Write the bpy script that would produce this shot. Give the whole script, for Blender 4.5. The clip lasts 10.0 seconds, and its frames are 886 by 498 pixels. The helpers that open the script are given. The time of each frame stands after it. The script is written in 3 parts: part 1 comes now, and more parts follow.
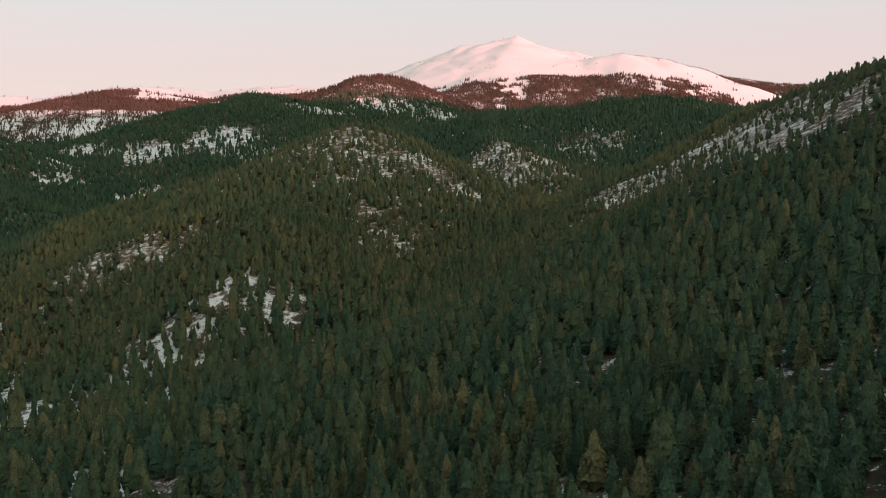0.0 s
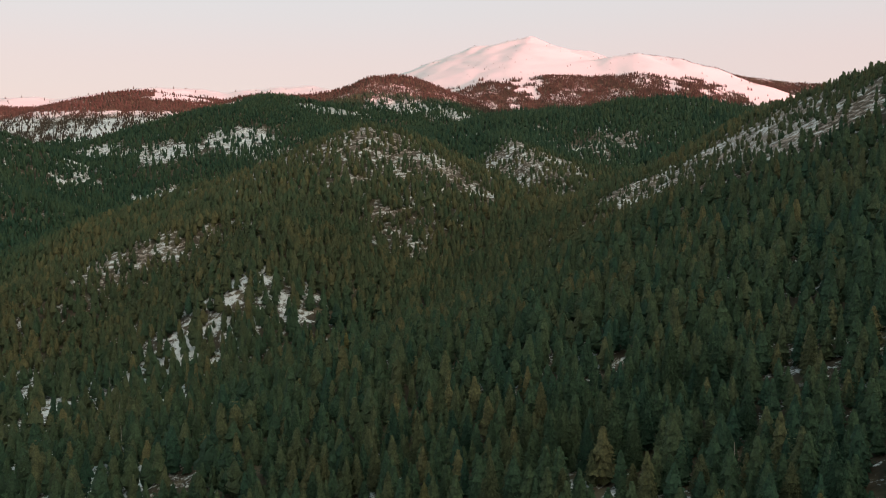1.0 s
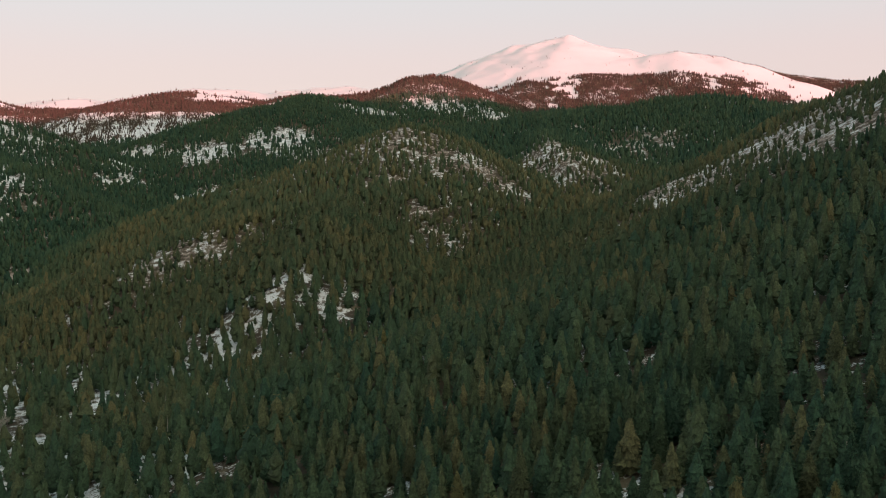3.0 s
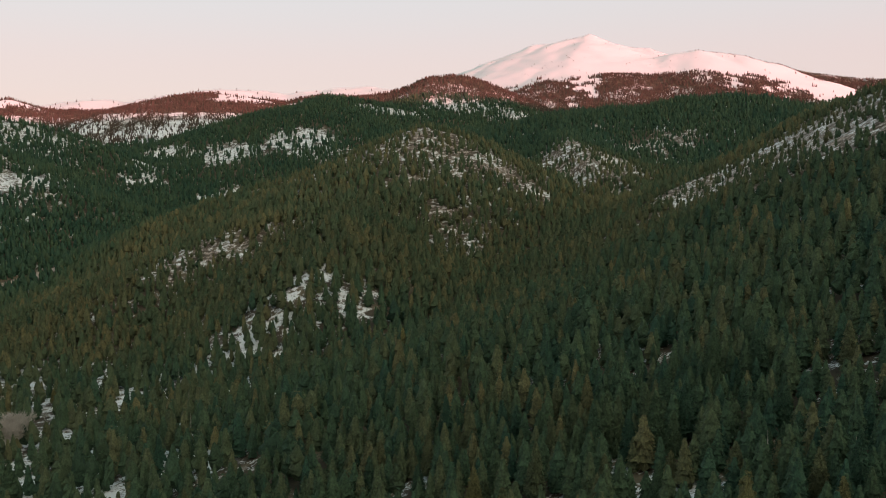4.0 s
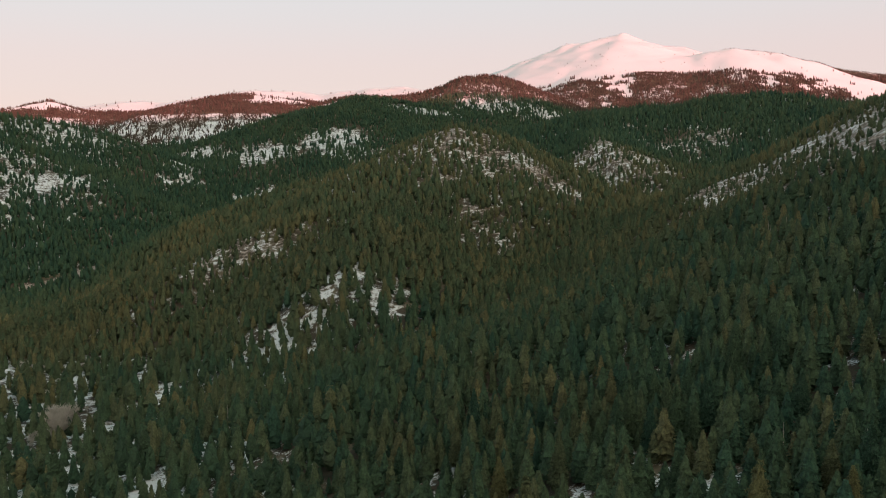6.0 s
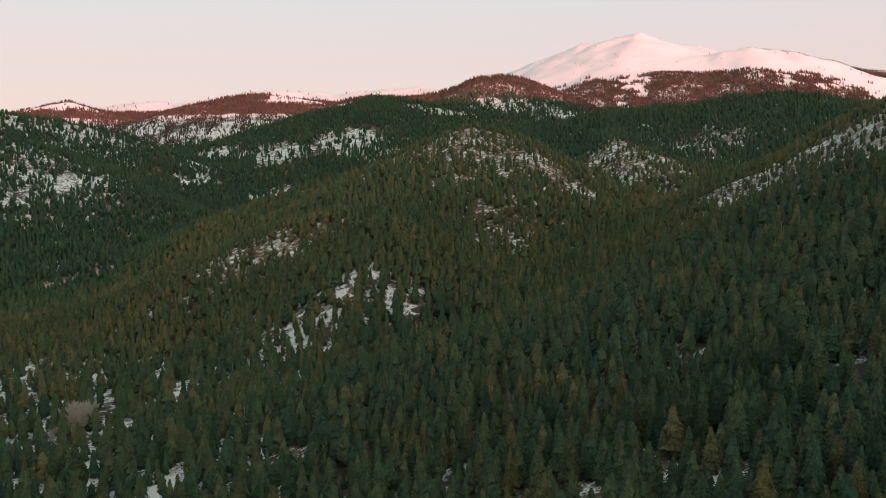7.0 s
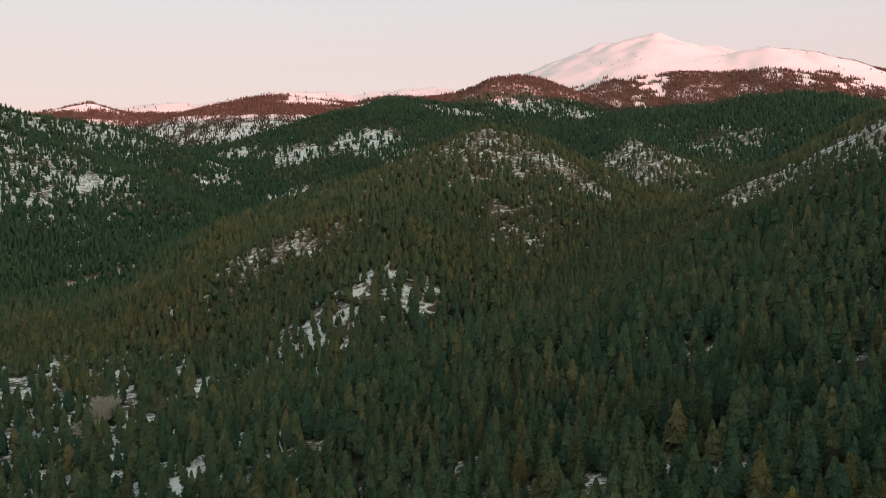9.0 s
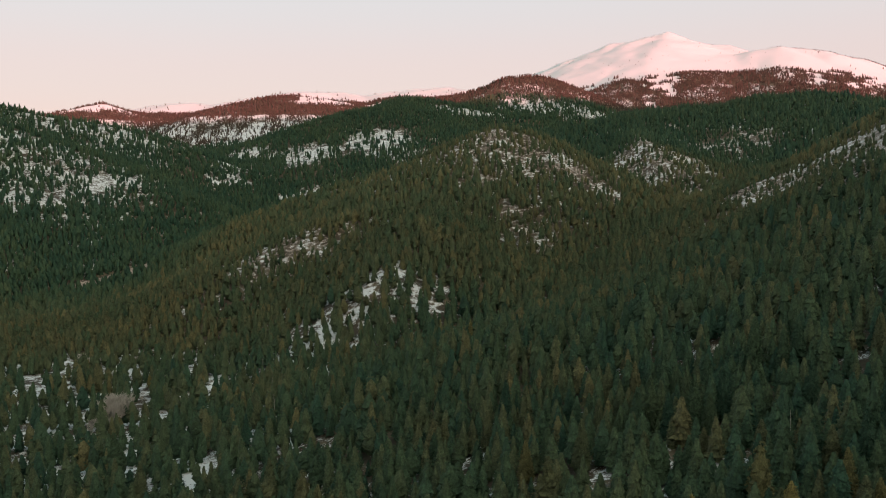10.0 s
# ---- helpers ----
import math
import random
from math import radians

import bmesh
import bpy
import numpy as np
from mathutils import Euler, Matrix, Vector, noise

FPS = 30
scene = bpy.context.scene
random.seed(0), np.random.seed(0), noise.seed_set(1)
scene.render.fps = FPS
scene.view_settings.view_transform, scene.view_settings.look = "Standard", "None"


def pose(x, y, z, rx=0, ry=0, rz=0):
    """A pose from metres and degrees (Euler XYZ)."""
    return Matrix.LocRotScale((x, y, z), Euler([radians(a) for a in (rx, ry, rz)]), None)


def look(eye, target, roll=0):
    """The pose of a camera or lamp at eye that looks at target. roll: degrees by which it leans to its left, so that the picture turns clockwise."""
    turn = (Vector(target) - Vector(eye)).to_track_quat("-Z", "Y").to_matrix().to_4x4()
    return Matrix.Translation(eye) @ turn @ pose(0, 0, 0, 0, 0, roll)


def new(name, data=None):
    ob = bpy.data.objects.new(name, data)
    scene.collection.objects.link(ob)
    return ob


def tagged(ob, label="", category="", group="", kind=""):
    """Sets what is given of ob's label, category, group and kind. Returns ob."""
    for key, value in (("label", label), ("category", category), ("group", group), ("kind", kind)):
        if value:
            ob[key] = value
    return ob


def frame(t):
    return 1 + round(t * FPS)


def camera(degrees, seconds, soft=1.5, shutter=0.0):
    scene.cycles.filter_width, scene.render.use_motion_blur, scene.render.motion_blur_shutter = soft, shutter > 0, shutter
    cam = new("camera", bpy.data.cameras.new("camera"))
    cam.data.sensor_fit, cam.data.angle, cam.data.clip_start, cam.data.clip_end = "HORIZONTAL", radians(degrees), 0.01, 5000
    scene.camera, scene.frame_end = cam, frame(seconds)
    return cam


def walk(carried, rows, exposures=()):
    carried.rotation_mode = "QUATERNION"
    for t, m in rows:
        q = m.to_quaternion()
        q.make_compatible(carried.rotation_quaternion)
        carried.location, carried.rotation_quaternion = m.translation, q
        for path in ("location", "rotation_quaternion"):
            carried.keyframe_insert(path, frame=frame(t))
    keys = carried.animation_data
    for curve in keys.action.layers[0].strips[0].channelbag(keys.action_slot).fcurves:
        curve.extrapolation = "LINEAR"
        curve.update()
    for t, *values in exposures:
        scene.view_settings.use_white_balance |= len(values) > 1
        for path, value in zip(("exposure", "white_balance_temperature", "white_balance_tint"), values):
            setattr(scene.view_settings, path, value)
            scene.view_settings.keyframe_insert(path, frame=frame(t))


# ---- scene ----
FOV = 52.0
cam = camera(FOV, 10.0, soft=1.1)


def aim(x, y, z, yaw, pitch, roll):
    """A camera pose from its place and its yaw to the left, pitch up and roll, in degrees."""
    a, b = radians(yaw), radians(pitch)
    ahead = Vector((-math.sin(a) * math.cos(b), math.cos(a) * math.cos(b), math.sin(b)))
    eye = Vector((x, y, z))
    return look(eye, eye + ahead * 100, roll)


# seconds, x, y, z, yaw, pitch, roll: a slow flight backwards that turns to the left
PATH = [
    (0.0, -2.86, 30.23, 199.40, -5.822, -3.833, -0.445),
    (0.5, -2.71, 27.26, 199.44, -5.527, -3.826, -0.462),
    (1.0, -2.65, 24.25, 199.52, -4.941, -3.825, -0.482),
    (1.5, -2.52, 21.18, 199.57, -4.294, -3.831, -0.511),
    (2.0, -2.39, 18.07, 199.67, -3.678, -3.842, -0.544),
    (2.5, -2.15, 14.96, 199.79, -3.130, -3.845, -0.546),
    (4.0, -0.94, 5.91, 200.01, -1.246, -3.851, -0.627),
    (4.5, -0.52, 2.95, 199.99, -0.635, -3.846, -0.641),
    (5.0, -0.00, 0.00, 200.00, 0.011, -3.853, -0.664),
    (6.5, 1.71, -8.83, 200.23, 1.308, -3.847, -0.718),
    (7.0, 2.28, -11.69, 200.33, 1.834, -3.856, -0.723),
    (7.5, 2.89, -14.56, 200.41, 2.095, -3.864, -0.734),
    (8.0, 3.53, -17.43, 200.48, 2.342, -3.858, -0.728),
    (8.5, 4.22, -20.28, 200.55, 2.605, -3.839, -0.745),
    (9.0, 4.91, -23.21, 200.60, 2.961, -3.835, -0.741),
    (9.5, 5.60, -26.13, 200.77, 3.345, -3.831, -0.744),
    (10.0, 6.30, -29.04, 200.86, 3.634, -3.832, -0.751),
]
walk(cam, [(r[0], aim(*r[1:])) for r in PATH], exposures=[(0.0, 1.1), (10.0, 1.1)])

# ---------------------------------------------------------------- sky and sun
SUN_ELEVATION = radians(1.6)
SUN_AZIMUTH = radians(145)          # clockwise from +y: behind the camera, to its right

AFTERGLOW = 1.25

world = bpy.data.worlds.new("dusk_sky")
scene.world = world
world.use_nodes = True
wn, wl = world.node_tree.nodes, world.node_tree.links
wn.clear()
sky = wn.new("ShaderNodeTexSky")
sky.sky_type = "NISHITA"
sky.sun_disc = False
sky.sun_elevation = SUN_ELEVATION
sky.sun_rotation = SUN_AZIMUTH
sky.altitude = 2400
sky.air_density, sky.dust_density, sky.ozone_density = 1.0, 8.0, 1.0
# thin high haze, thickest towards the horizon
tc = wn.new("ShaderNodeTexCoord")
split = wn.new("ShaderNodeSeparateXYZ")
wl.new(tc.outputs["Generated"], split.inputs["Vector"])
haze = wn.new("ShaderNodeValToRGB")
haze.color_ramp.interpolation = "EASE"
he = haze.color_ramp.elements
he[0].position, he[0].color = 0.0, (0.82, 0.585, 0.59, 1)
he[1].position, he[1].color = 0.85, (0.24, 0.37, 0.39, 1)
for at, col in ((0.05, (0.79, 0.585, 0.575, 1)), (0.12, (0.75, 0.60, 0.59, 1)), (0.21, (0.69, 0.645, 0.65, 1)), (0.45, (0.29, 0.37, 0.38, 1))):
    e = he.new(at)
    e.color = col
wl.new(split.outputs["Z"], haze.inputs["Fac"])
air = wn.new("ShaderNodeMix")
air.data_type, air.blend_type = "RGBA", "MULTIPLY"
air.inputs["Factor"].default_value = 1.0
wl.new(sky.outputs["Color"], air.inputs["A"])
air.inputs["B"].default_value = (0.06, 0.06, 0.06, 1)
veil = wn.new("ShaderNodeMix")
veil.data_type, veil.blend_type = "RGBA", "ADD"
veil.inputs["Factor"].default_value = 1.0
wl.new(air.outputs["Result"], veil.inputs["A"])
wl.new(haze.outputs["Color"], veil.inputs["B"])
# the glow of the lit sky over the ridge before the sun: warm, fading upwards and to the sides
toward = wn.new("ShaderNodeVectorMath")
toward.operation = "DOT_PRODUCT"
wl.new(tc.outputs["Generated"], toward.inputs[0])
toward.inputs[1].default_value = (0.85 * math.sin(SUN_AZIMUTH), 0.85 * math.cos(SUN_AZIMUTH), 0.53)
lobe = wn.new("ShaderNodeValToRGB")
lobe.color_ramp.interpolation = "EASE"
lobe.color_ramp.elements[0].position, lobe.color_ramp.elements[0].color = 0.5, (0, 0, 0, 1)
lobe.color_ramp.elements[1].position, lobe.color_ramp.elements[1].color = 1.0, (1.0, 0.8, 0.55, 1)
wl.new(toward.outputs["Value"], lobe.inputs["Fac"])
gain = wn.new("ShaderNodeVectorMath")
gain.operation = "SCALE"
gain.inputs["Scale"].default_value = AFTERGLOW
wl.new(lobe.outputs["Color"], gain.inputs[0])
glow = wn.new("ShaderNodeMix")
glow.data_type, glow.blend_type = "RGBA", "ADD"
glow.inputs["Factor"].default_value = 1.0
wl.new(veil.outputs["Result"], glow.inputs["A"])
wl.new(gain.outputs["Vector"], glow.inputs["B"])
bg = wn.new("ShaderNodeBackground")
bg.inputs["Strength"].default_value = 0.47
wl.new(glow.outputs["Result"], bg.inputs["Color"])
wo = wn.new("ShaderNodeOutputWorld")
wl.new(bg.outputs["Background"], wo.inputs["Surface"])

sun_data = bpy.data.lights.new("sun", "SUN")
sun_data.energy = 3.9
sun_data.angle = radians(0.5)
sun_data.color = (1.0, 0.27, 0.29)
sun = new("sun", sun_data)
to_sun = Vector((math.sin(SUN_AZIMUTH) * math.cos(SUN_ELEVATION),
                 math.cos(SUN_AZIMUTH) * math.cos(SUN_ELEVATION), math.sin(SUN_ELEVATION)))
sun.matrix_world = look(to_sun * 1000, (0, 0, 0))


# ---------------------------------------------------------------- materials
def material(name):
    m = bpy.data.materials.new(name)
    m.use_nodes = True
    n = m.node_tree.nodes
    return m, n, m.node_tree.links, n["Principled BSDF"]


def mix_node(n, l, fac, a, b):
    """Mixes two colours, each a socket or a tuple."""
    node = n.new("ShaderNodeMix")
    node.data_type = "RGBA"
    for key, v in (("Factor", fac), ("A", a), ("B", b)):
        if isinstance(v, bpy.types.NodeSocket):
            l.new(v, node.inputs[key])
        elif isinstance(v, tuple):
            node.inputs[key].default_value = (*v, 1)
        else:
            node.inputs[key].default_value = v
    return node.outputs["Result"]


def noise_node(n, l, scale, detail=4.0, rough=0.55, coords="Object"):
    tc = n.new("ShaderNodeTexCoord")
    t = n.new("ShaderNodeTexNoise")
    t.inputs["Scale"].default_value = scale
    t.inputs["Detail"].default_value = detail
    t.inputs["Roughness"].default_value = rough
    l.new(tc.outputs[coords], t.inputs["Vector"])
    return t.outputs["Fac"]


def math_node(n, l, op, a, b=0.0, clamp=False):
    node = n.new("ShaderNodeMath")
    node.operation = op
    node.use_clamp = clamp
    for i, v in enumerate((a, b)):
        if isinstance(v, bpy.types.NodeSocket):
            l.new(v, node.inputs[i])
        else:
            node.inputs[i].default_value = v
    return node.outputs[0]


def step_node(n, l, v, lo, hi):
    node = n.new("ShaderNodeMapRange")
    node.interpolation_type = "SMOOTHSTEP"
    l.new(v, node.inputs["Value"])
    node.inputs["From Min"].default_value, node.inputs["From Max"].default_value = lo, hi
    return node.outputs["Result"]


def attribute_node(n, name):
    a = n.new("ShaderNodeAttribute")
    a.attribute_name = name
    return a.outputs["Fac"]


def bump(n, l, bsdf, height, strength, distance):
    b = n.new("ShaderNodeBump")
    b.inputs["Strength"].default_value, b.inputs["Distance"].default_value = strength, distance
    l.new(height, b.inputs["Height"])
    l.new(b.outputs["Normal"], bsdf.inputs["Normal"])


def make_ground_material():
    m, n, l, p = material("mountain_ground")
    fine, mid, big = noise_node(n, l, 0.9, 5), noise_node(n, l, 0.16, 6, 0.65), noise_node(n, l, 0.035, 5, 0.6)
    duff = mix_node(n, l, fine, (0.035, 0.028, 0.02), (0.09, 0.068, 0.046))
    grass = mix_node(n, l, fine, (0.09, 0.072, 0.046), (0.17, 0.135, 0.09))
    soil = mix_node(n, l, step_node(n, l, big, 0.46, 0.58), duff, grass)
    stone = mix_node(n, l, fine, (0.28, 0.22, 0.185), (0.53, 0.43, 0.37))
    rocky = step_node(n, l, math_node(n, l, "ADD", attribute_node(n, "rock"), math_node(n, l, "MULTIPLY", mid, 1.2)), 0.95, 1.15)
    crack = noise_node(n, l, 0.45, 4, 0.7)
    stone = mix_node(n, l, step_node(n, l, crack, 0.4, 0.52), (0.07, 0.055, 0.045), stone)
    base = mix_node(n, l, rocky, soil, stone)
    snow = mix_node(n, l, fine, (0.66, 0.68, 0.7), (0.79, 0.79, 0.8))
    s = math_node(n, l, "ADD", math_node(n, l, "ADD", math_node(n, l, "MULTIPLY", mid, 0.9), math_node(n, l, "MULTIPLY", math_node(n, l, "SUBTRACT", fine, 0.5), 0.5)), math_node(n, l, "MULTIPLY", big, 0.6))
    s = math_node(n, l, "ADD", s, math_node(n, l, "MULTIPLY", attribute_node(n, "snow"), 1.0))
    snowy = step_node(n, l, s, 1.18, 1.3)
    l.new(mix_node(n, l, snowy, base, snow), p.inputs["Base Color"])
    p.inputs["Roughness"].default_value = 0.85
    p.inputs["Specular IOR Level"].default_value = 0.2
    bump(n, l, p, mid, 0.6, 1.2)
    return m


def make_foliage_material(name, near, golden=0.0):
    m, n, l, p = material(name)
    if near:
        oi = n.new("ShaderNodeObjectInfo")
        tint = math_node(n, l, "ADD", math_node(n, l, "MULTIPLY", oi.outputs["Random"], 0.9 - 0.6 * golden), 0.7 * golden)
    else:
        tint = attribute_node(n, "tint")
    ramp = n.new("ShaderNodeValToRGB")
    e = ramp.color_ramp.elements
    e[0].position, e[0].color = 0.0, (0.024, 0.06, 0.039, 1)
    e[1].position, e[1].color = 1.0, (0.109 + 0.05 * golden, 0.104 + 0.034 * golden, 0.049, 1)
    mid = e.new(0.45)
    mid.color = (0.046, 0.079, 0.042, 1)
    e.new(0.8).color = (0.073, 0.088, 0.045, 1)
    l.new(tint, ramp.inputs["Fac"])
    geo = n.new("ShaderNodeNewGeometry")                # every spray of needles a little lighter or darker
    spray = n.new("ShaderNodeMapRange")
    l.new(geo.outputs["Random Per Island"], spray.inputs["Value"])
    spray.inputs["To Min"].default_value, spray.inputs["To Max"].default_value = 0.84, 1.2
    tuft = noise_node(n, l, 2.2 if near else 1.1, 4, 0.75)
    shade = math_node(n, l, "MULTIPLY", spray.outputs["Result"], math_node(n, l, "ADD", math_node(n, l, "MULTIPLY", step_node(n, l, tuft, 0.34, 0.66), 0.8), 0.64))
    needles = n.new("ShaderNodeVectorMath")
    needles.operation = "SCALE"
    l.new(ramp.outputs["Color"], needles.inputs[0])
    l.new(shade, needles.inputs["Scale"])
    col = mix_node(n, l, attribute_node(n, "inner"), needles.outputs["Vector"], (0.012, 0.015, 0.011))     # dark twigs inside the crown, with its inner shade painted in
    l.new(col, p.inputs["Base Color"])
    bump(n, l, p, tuft, 0.8, 0.35)
    p.inputs["Roughness"].default_value = 0.75
    p.inputs["Specular IOR Level"].default_value = 0.15
    return m


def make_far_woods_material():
    """Far conifer woods, reddish brown and dark: the low sun's red is painted into the colour."""
    m, n, l, p = material("sun_reddened_far_needles")
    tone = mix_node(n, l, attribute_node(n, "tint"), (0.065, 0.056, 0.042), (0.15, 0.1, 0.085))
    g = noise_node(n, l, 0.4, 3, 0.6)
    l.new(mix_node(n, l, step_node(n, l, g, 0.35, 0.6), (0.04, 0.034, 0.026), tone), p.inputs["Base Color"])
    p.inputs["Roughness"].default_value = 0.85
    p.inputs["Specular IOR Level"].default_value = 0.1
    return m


def make_plain_material(name, a, b, scale, rough=0.9):
    m, n, l, p = material(name)
    g = noise_node(n, l, scale, 5, 0.65)
    l.new(mix_node(n, l, step_node(n, l, g, 0.3, 0.7), a, b), p.inputs["Base Color"])
    p.inputs["Roughness"].default_value = rough
    p.inputs["Specular IOR Level"].default_value = 0.2
    bump(n, l, p, g, 0.5, 0.05)
    return m


M_GROUND = make_ground_material()
M_LEAF = make_foliage_material("pine_needles", True)
M_GOLD = make_foliage_material("golden_lit_needles", True, 1.0)
M_STAND = make_foliage_material("pine_needles_of_the_woods", False)
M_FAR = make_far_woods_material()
M_BARK = make_plain_material("pine_bark", (0.07, 0.045, 0.03), (0.17, 0.11, 0.075), 2.0)
M_DEAD = make_plain_material("weathered_dead_wood", (0.2, 0.18, 0.16), (0.36, 0.33, 0.3), 1.5)
M_TWIG = make_plain_material("bare_twigs", (0.33, 0.31, 0.28), (0.46, 0.43, 0.39), 1.2)
M_STONE = make_plain_material("granite", (0.2, 0.17, 0.15), (0.4, 0.35, 0.32), 0.5)

# ---------------------------------------------------------------- the lie of the land
# Crest lines, as x, y, z along the ridge, with the slopes of the two sides (left, right of its course) and the roundness of the crest.
RIDGES = {
    "right_hill": ([(600, 300, 335), (540, 560, 322), (485, 765, 312), (495, 840, 309), (515, 945, 311), (525, 1085, 305), (525, 1190, 299), (446, 1164, 252), (357, 1098, 216), (261, 991, 173), (225, 920, 130)], 0.6, 0.45, 14),
    "dark_hill": ([(25, 2080, 311), (125, 2085, 327), (310, 2105, 365), (430, 2105, 377), (560, 2095, 387), (685, 2070, 394), (765, 2040, 387), (850, 1985, 367), (940, 1905, 335), (990, 1765, 296)], 0.35, 0.3, 40),
    "mid_hill": ([(-540, 1365, 72), (-470, 1415, 119), (-400, 1445, 154), (-320, 1465, 185), (-245, 1470, 211), (-165, 1470, 236), (-105, 1470, 257), (-55, 1470, 279), (0, 1460, 300), (50, 1460, 283), (105, 1445, 248), (155, 1420, 214), (200, 1365, 176), (215, 1300, 154)], 0.45, 0.46, 14),
    "front_spur": ([(0, 1400, 262), (-35, 1290, 205), (-60, 1190, 165), (-95, 960, 160), (-98, 850, 128), (-90, 720, 62)], 0.45, 0.7, 16),
    "mid_face": ([(50, 1445, 278), (95, 1340, 236), (115, 1260, 185), (120, 1190, 130)], 0.5, 0.5, 14),
    "dark_face": ([(330, 2000, 345), (260, 1700, 300), (250, 1530, 274), (280, 1360, 218), (300, 1240, 150)], 0.4, 0.8, 12),
    "low_spur": ([(-60, 1190, 165), (-232, 1175, 152), (-305, 1070, 108), (-330, 960, 35)], 0.45, 0.5, 16),
    "left_ridge": ([(-810, 2395, 262), (-780, 2510, 302), (-725, 2630, 337), (-600, 2765, 400), (-445, 2895, 455), (-300, 2965, 494), (-175, 3005, 482), (-35, 2980, 448), (145, 2925, 416)], 0.4, 0.38, 30),
    "red_hill": ([(-335, 3315, 524), (-200, 3375, 543), (-35, 3430, 584), (45, 3450, 616), (115, 3460, 624), (185, 3455, 611), (265, 3420, 566), (375, 3360, 506), (470, 3295, 462), (560, 3230, 421)], 0.45, 0.5, 20),
    "left_red_hill": ([(-1330, 3420, 413), (-1245, 3505, 461), (-1175, 3635, 515), (-1095, 3765, 571), (-1015, 3840, 600), (-930, 3880, 615), (-835, 3900, 613), (-685, 3910, 582), (-480, 3840, 524)], 0.4, 0.38, 30),
    "left_snow_hill": ([(-1895, 3605, 513), (-1820, 3695, 542), (-1760, 3780, 567), (-1700, 3810, 581), (-1640, 3815, 563), (-1525, 3805, 524), (-1390, 3770, 476)], 0.4, 0.4, 15),
    "snow_plateau": ([(-1825, 4080, 555), (-1730, 4180, 584), (-1625, 4270, 609), (-1485, 4345, 632), (-1385, 4375, 625), (-1200, 4430, 654), (-990, 4505, 693), (-825, 4535, 685), (-660, 4565, 656), (-515, 4580, 686), (-405, 4595, 702), (-290, 4600, 707), (-115, 4570, 675)], 0.3, 0.25, 60),
    "far_left_hill": ([(-1360, 2240, 429), (-1290, 2280, 422), (-1210, 2300, 411), (-1090, 2330, 395), (-970, 2335, 369), (-855, 2315, 323), (-775, 2270, 285)], 0.4, 0.42, 25),
    "near_left_hill": ([(-1155, 1900, 390), (-1075, 1890, 353), (-990, 1875, 315), (-900, 1840, 276), (-790, 1805, 242), (-665, 1750, 201), (-605, 1685, 176)], 0.4, 0.42, 25),
    "snow_peak": ([(50, 4470, 675), (220, 4565, 762), (365, 4605, 835), (565, 4640, 905), (705, 4620, 935), (840, 4595, 953), (930, 4580, 912), (1120, 4515, 871), (1385, 4410, 775)], 0.4, 0.42, 6),
    "snow_peak_arm": ([(840, 4595, 953), (790, 4450, 882), (700, 4300, 790), (600, 4150, 668)], 0.55, 0.5, 3),
    "snow_peak_rib": ([(565, 4640, 900), (540, 4500, 828), (480, 4350, 742), (400, 4200, 632)], 0.55, 0.5, 4),
    "snow_shoulder": ([(620, 4075, 645), (805, 4145, 704), (940, 4190, 747), (1060, 4220, 782), (1175, 4215, 804), (1265, 4185, 810), (1420, 4135, 779), (1545, 4070, 733), (1635, 4005, 678), (1775, 3890, 624)], 0.4, 0.42, 30),
    "brown_shoulder": ([(280, 3810, 519), (430, 3900, 583), (555, 3935, 630), (695, 3930, 639), (860, 3930, 661), (1015, 3895, 658), (1165, 3850, 659), (1290, 3810, 642), (1355, 3735, 582), (1415, 3660, 507)], 0.3, 0.4, 30),
    "far_right_hill": ([(1560, 4470, 772), (1674, 4395, 772), (1790, 4346, 738), (1903, 4298, 715), (1990, 4258, 699), (2050, 4229, 684), (2250, 4130, 650)], 0.35, 0.4, 20),
    # out of view: ridge added behind the camera to block sun and low sky
    "unseen_shading_ridge": ([(-3055, -4703, 594), (-1744, -3785, 634), (-598, -2982, 646), (467, -2236, 638), (1450, -1548, 644), (2433, -860, 636), (3498, -114, 646), (4645, 689, 630)], 0.42, 0.42, 154),
}


def fbm(x, y, size, seed, octaves=4):
    """Smooth value noise, about -1 to 1, with features of that size in metres."""
    total, amp, norm = np.zeros_like(x), 1.0, 0.0
    for o in range(octaves):
        u, v = x / size * 2 ** o + 17.3 * seed + 5.1 * o, y / size * 2 ** o - 9.7 * seed + 3.3 * o
        i, j = np.floor(u), np.floor(v)
        a, b = u - i, v - j
        a, b = a * a * (3 - 2 * a), b * b * (3 - 2 * b)

        def cell(p, q):
            h = np.sin(p * 127.1 + q * 311.7 + seed * 74.7) * 43758.5453
            return (h - np.floor(h)) * 2 - 1

        total += amp * ((cell(i, j) * (1 - a) + cell(i + 1, j) * a) * (1 - b)
                        + (cell(i, j + 1) * (1 - a) + cell(i + 1, j + 1) * a) * b)
        norm += amp
        amp *= 0.5
    return total / norm


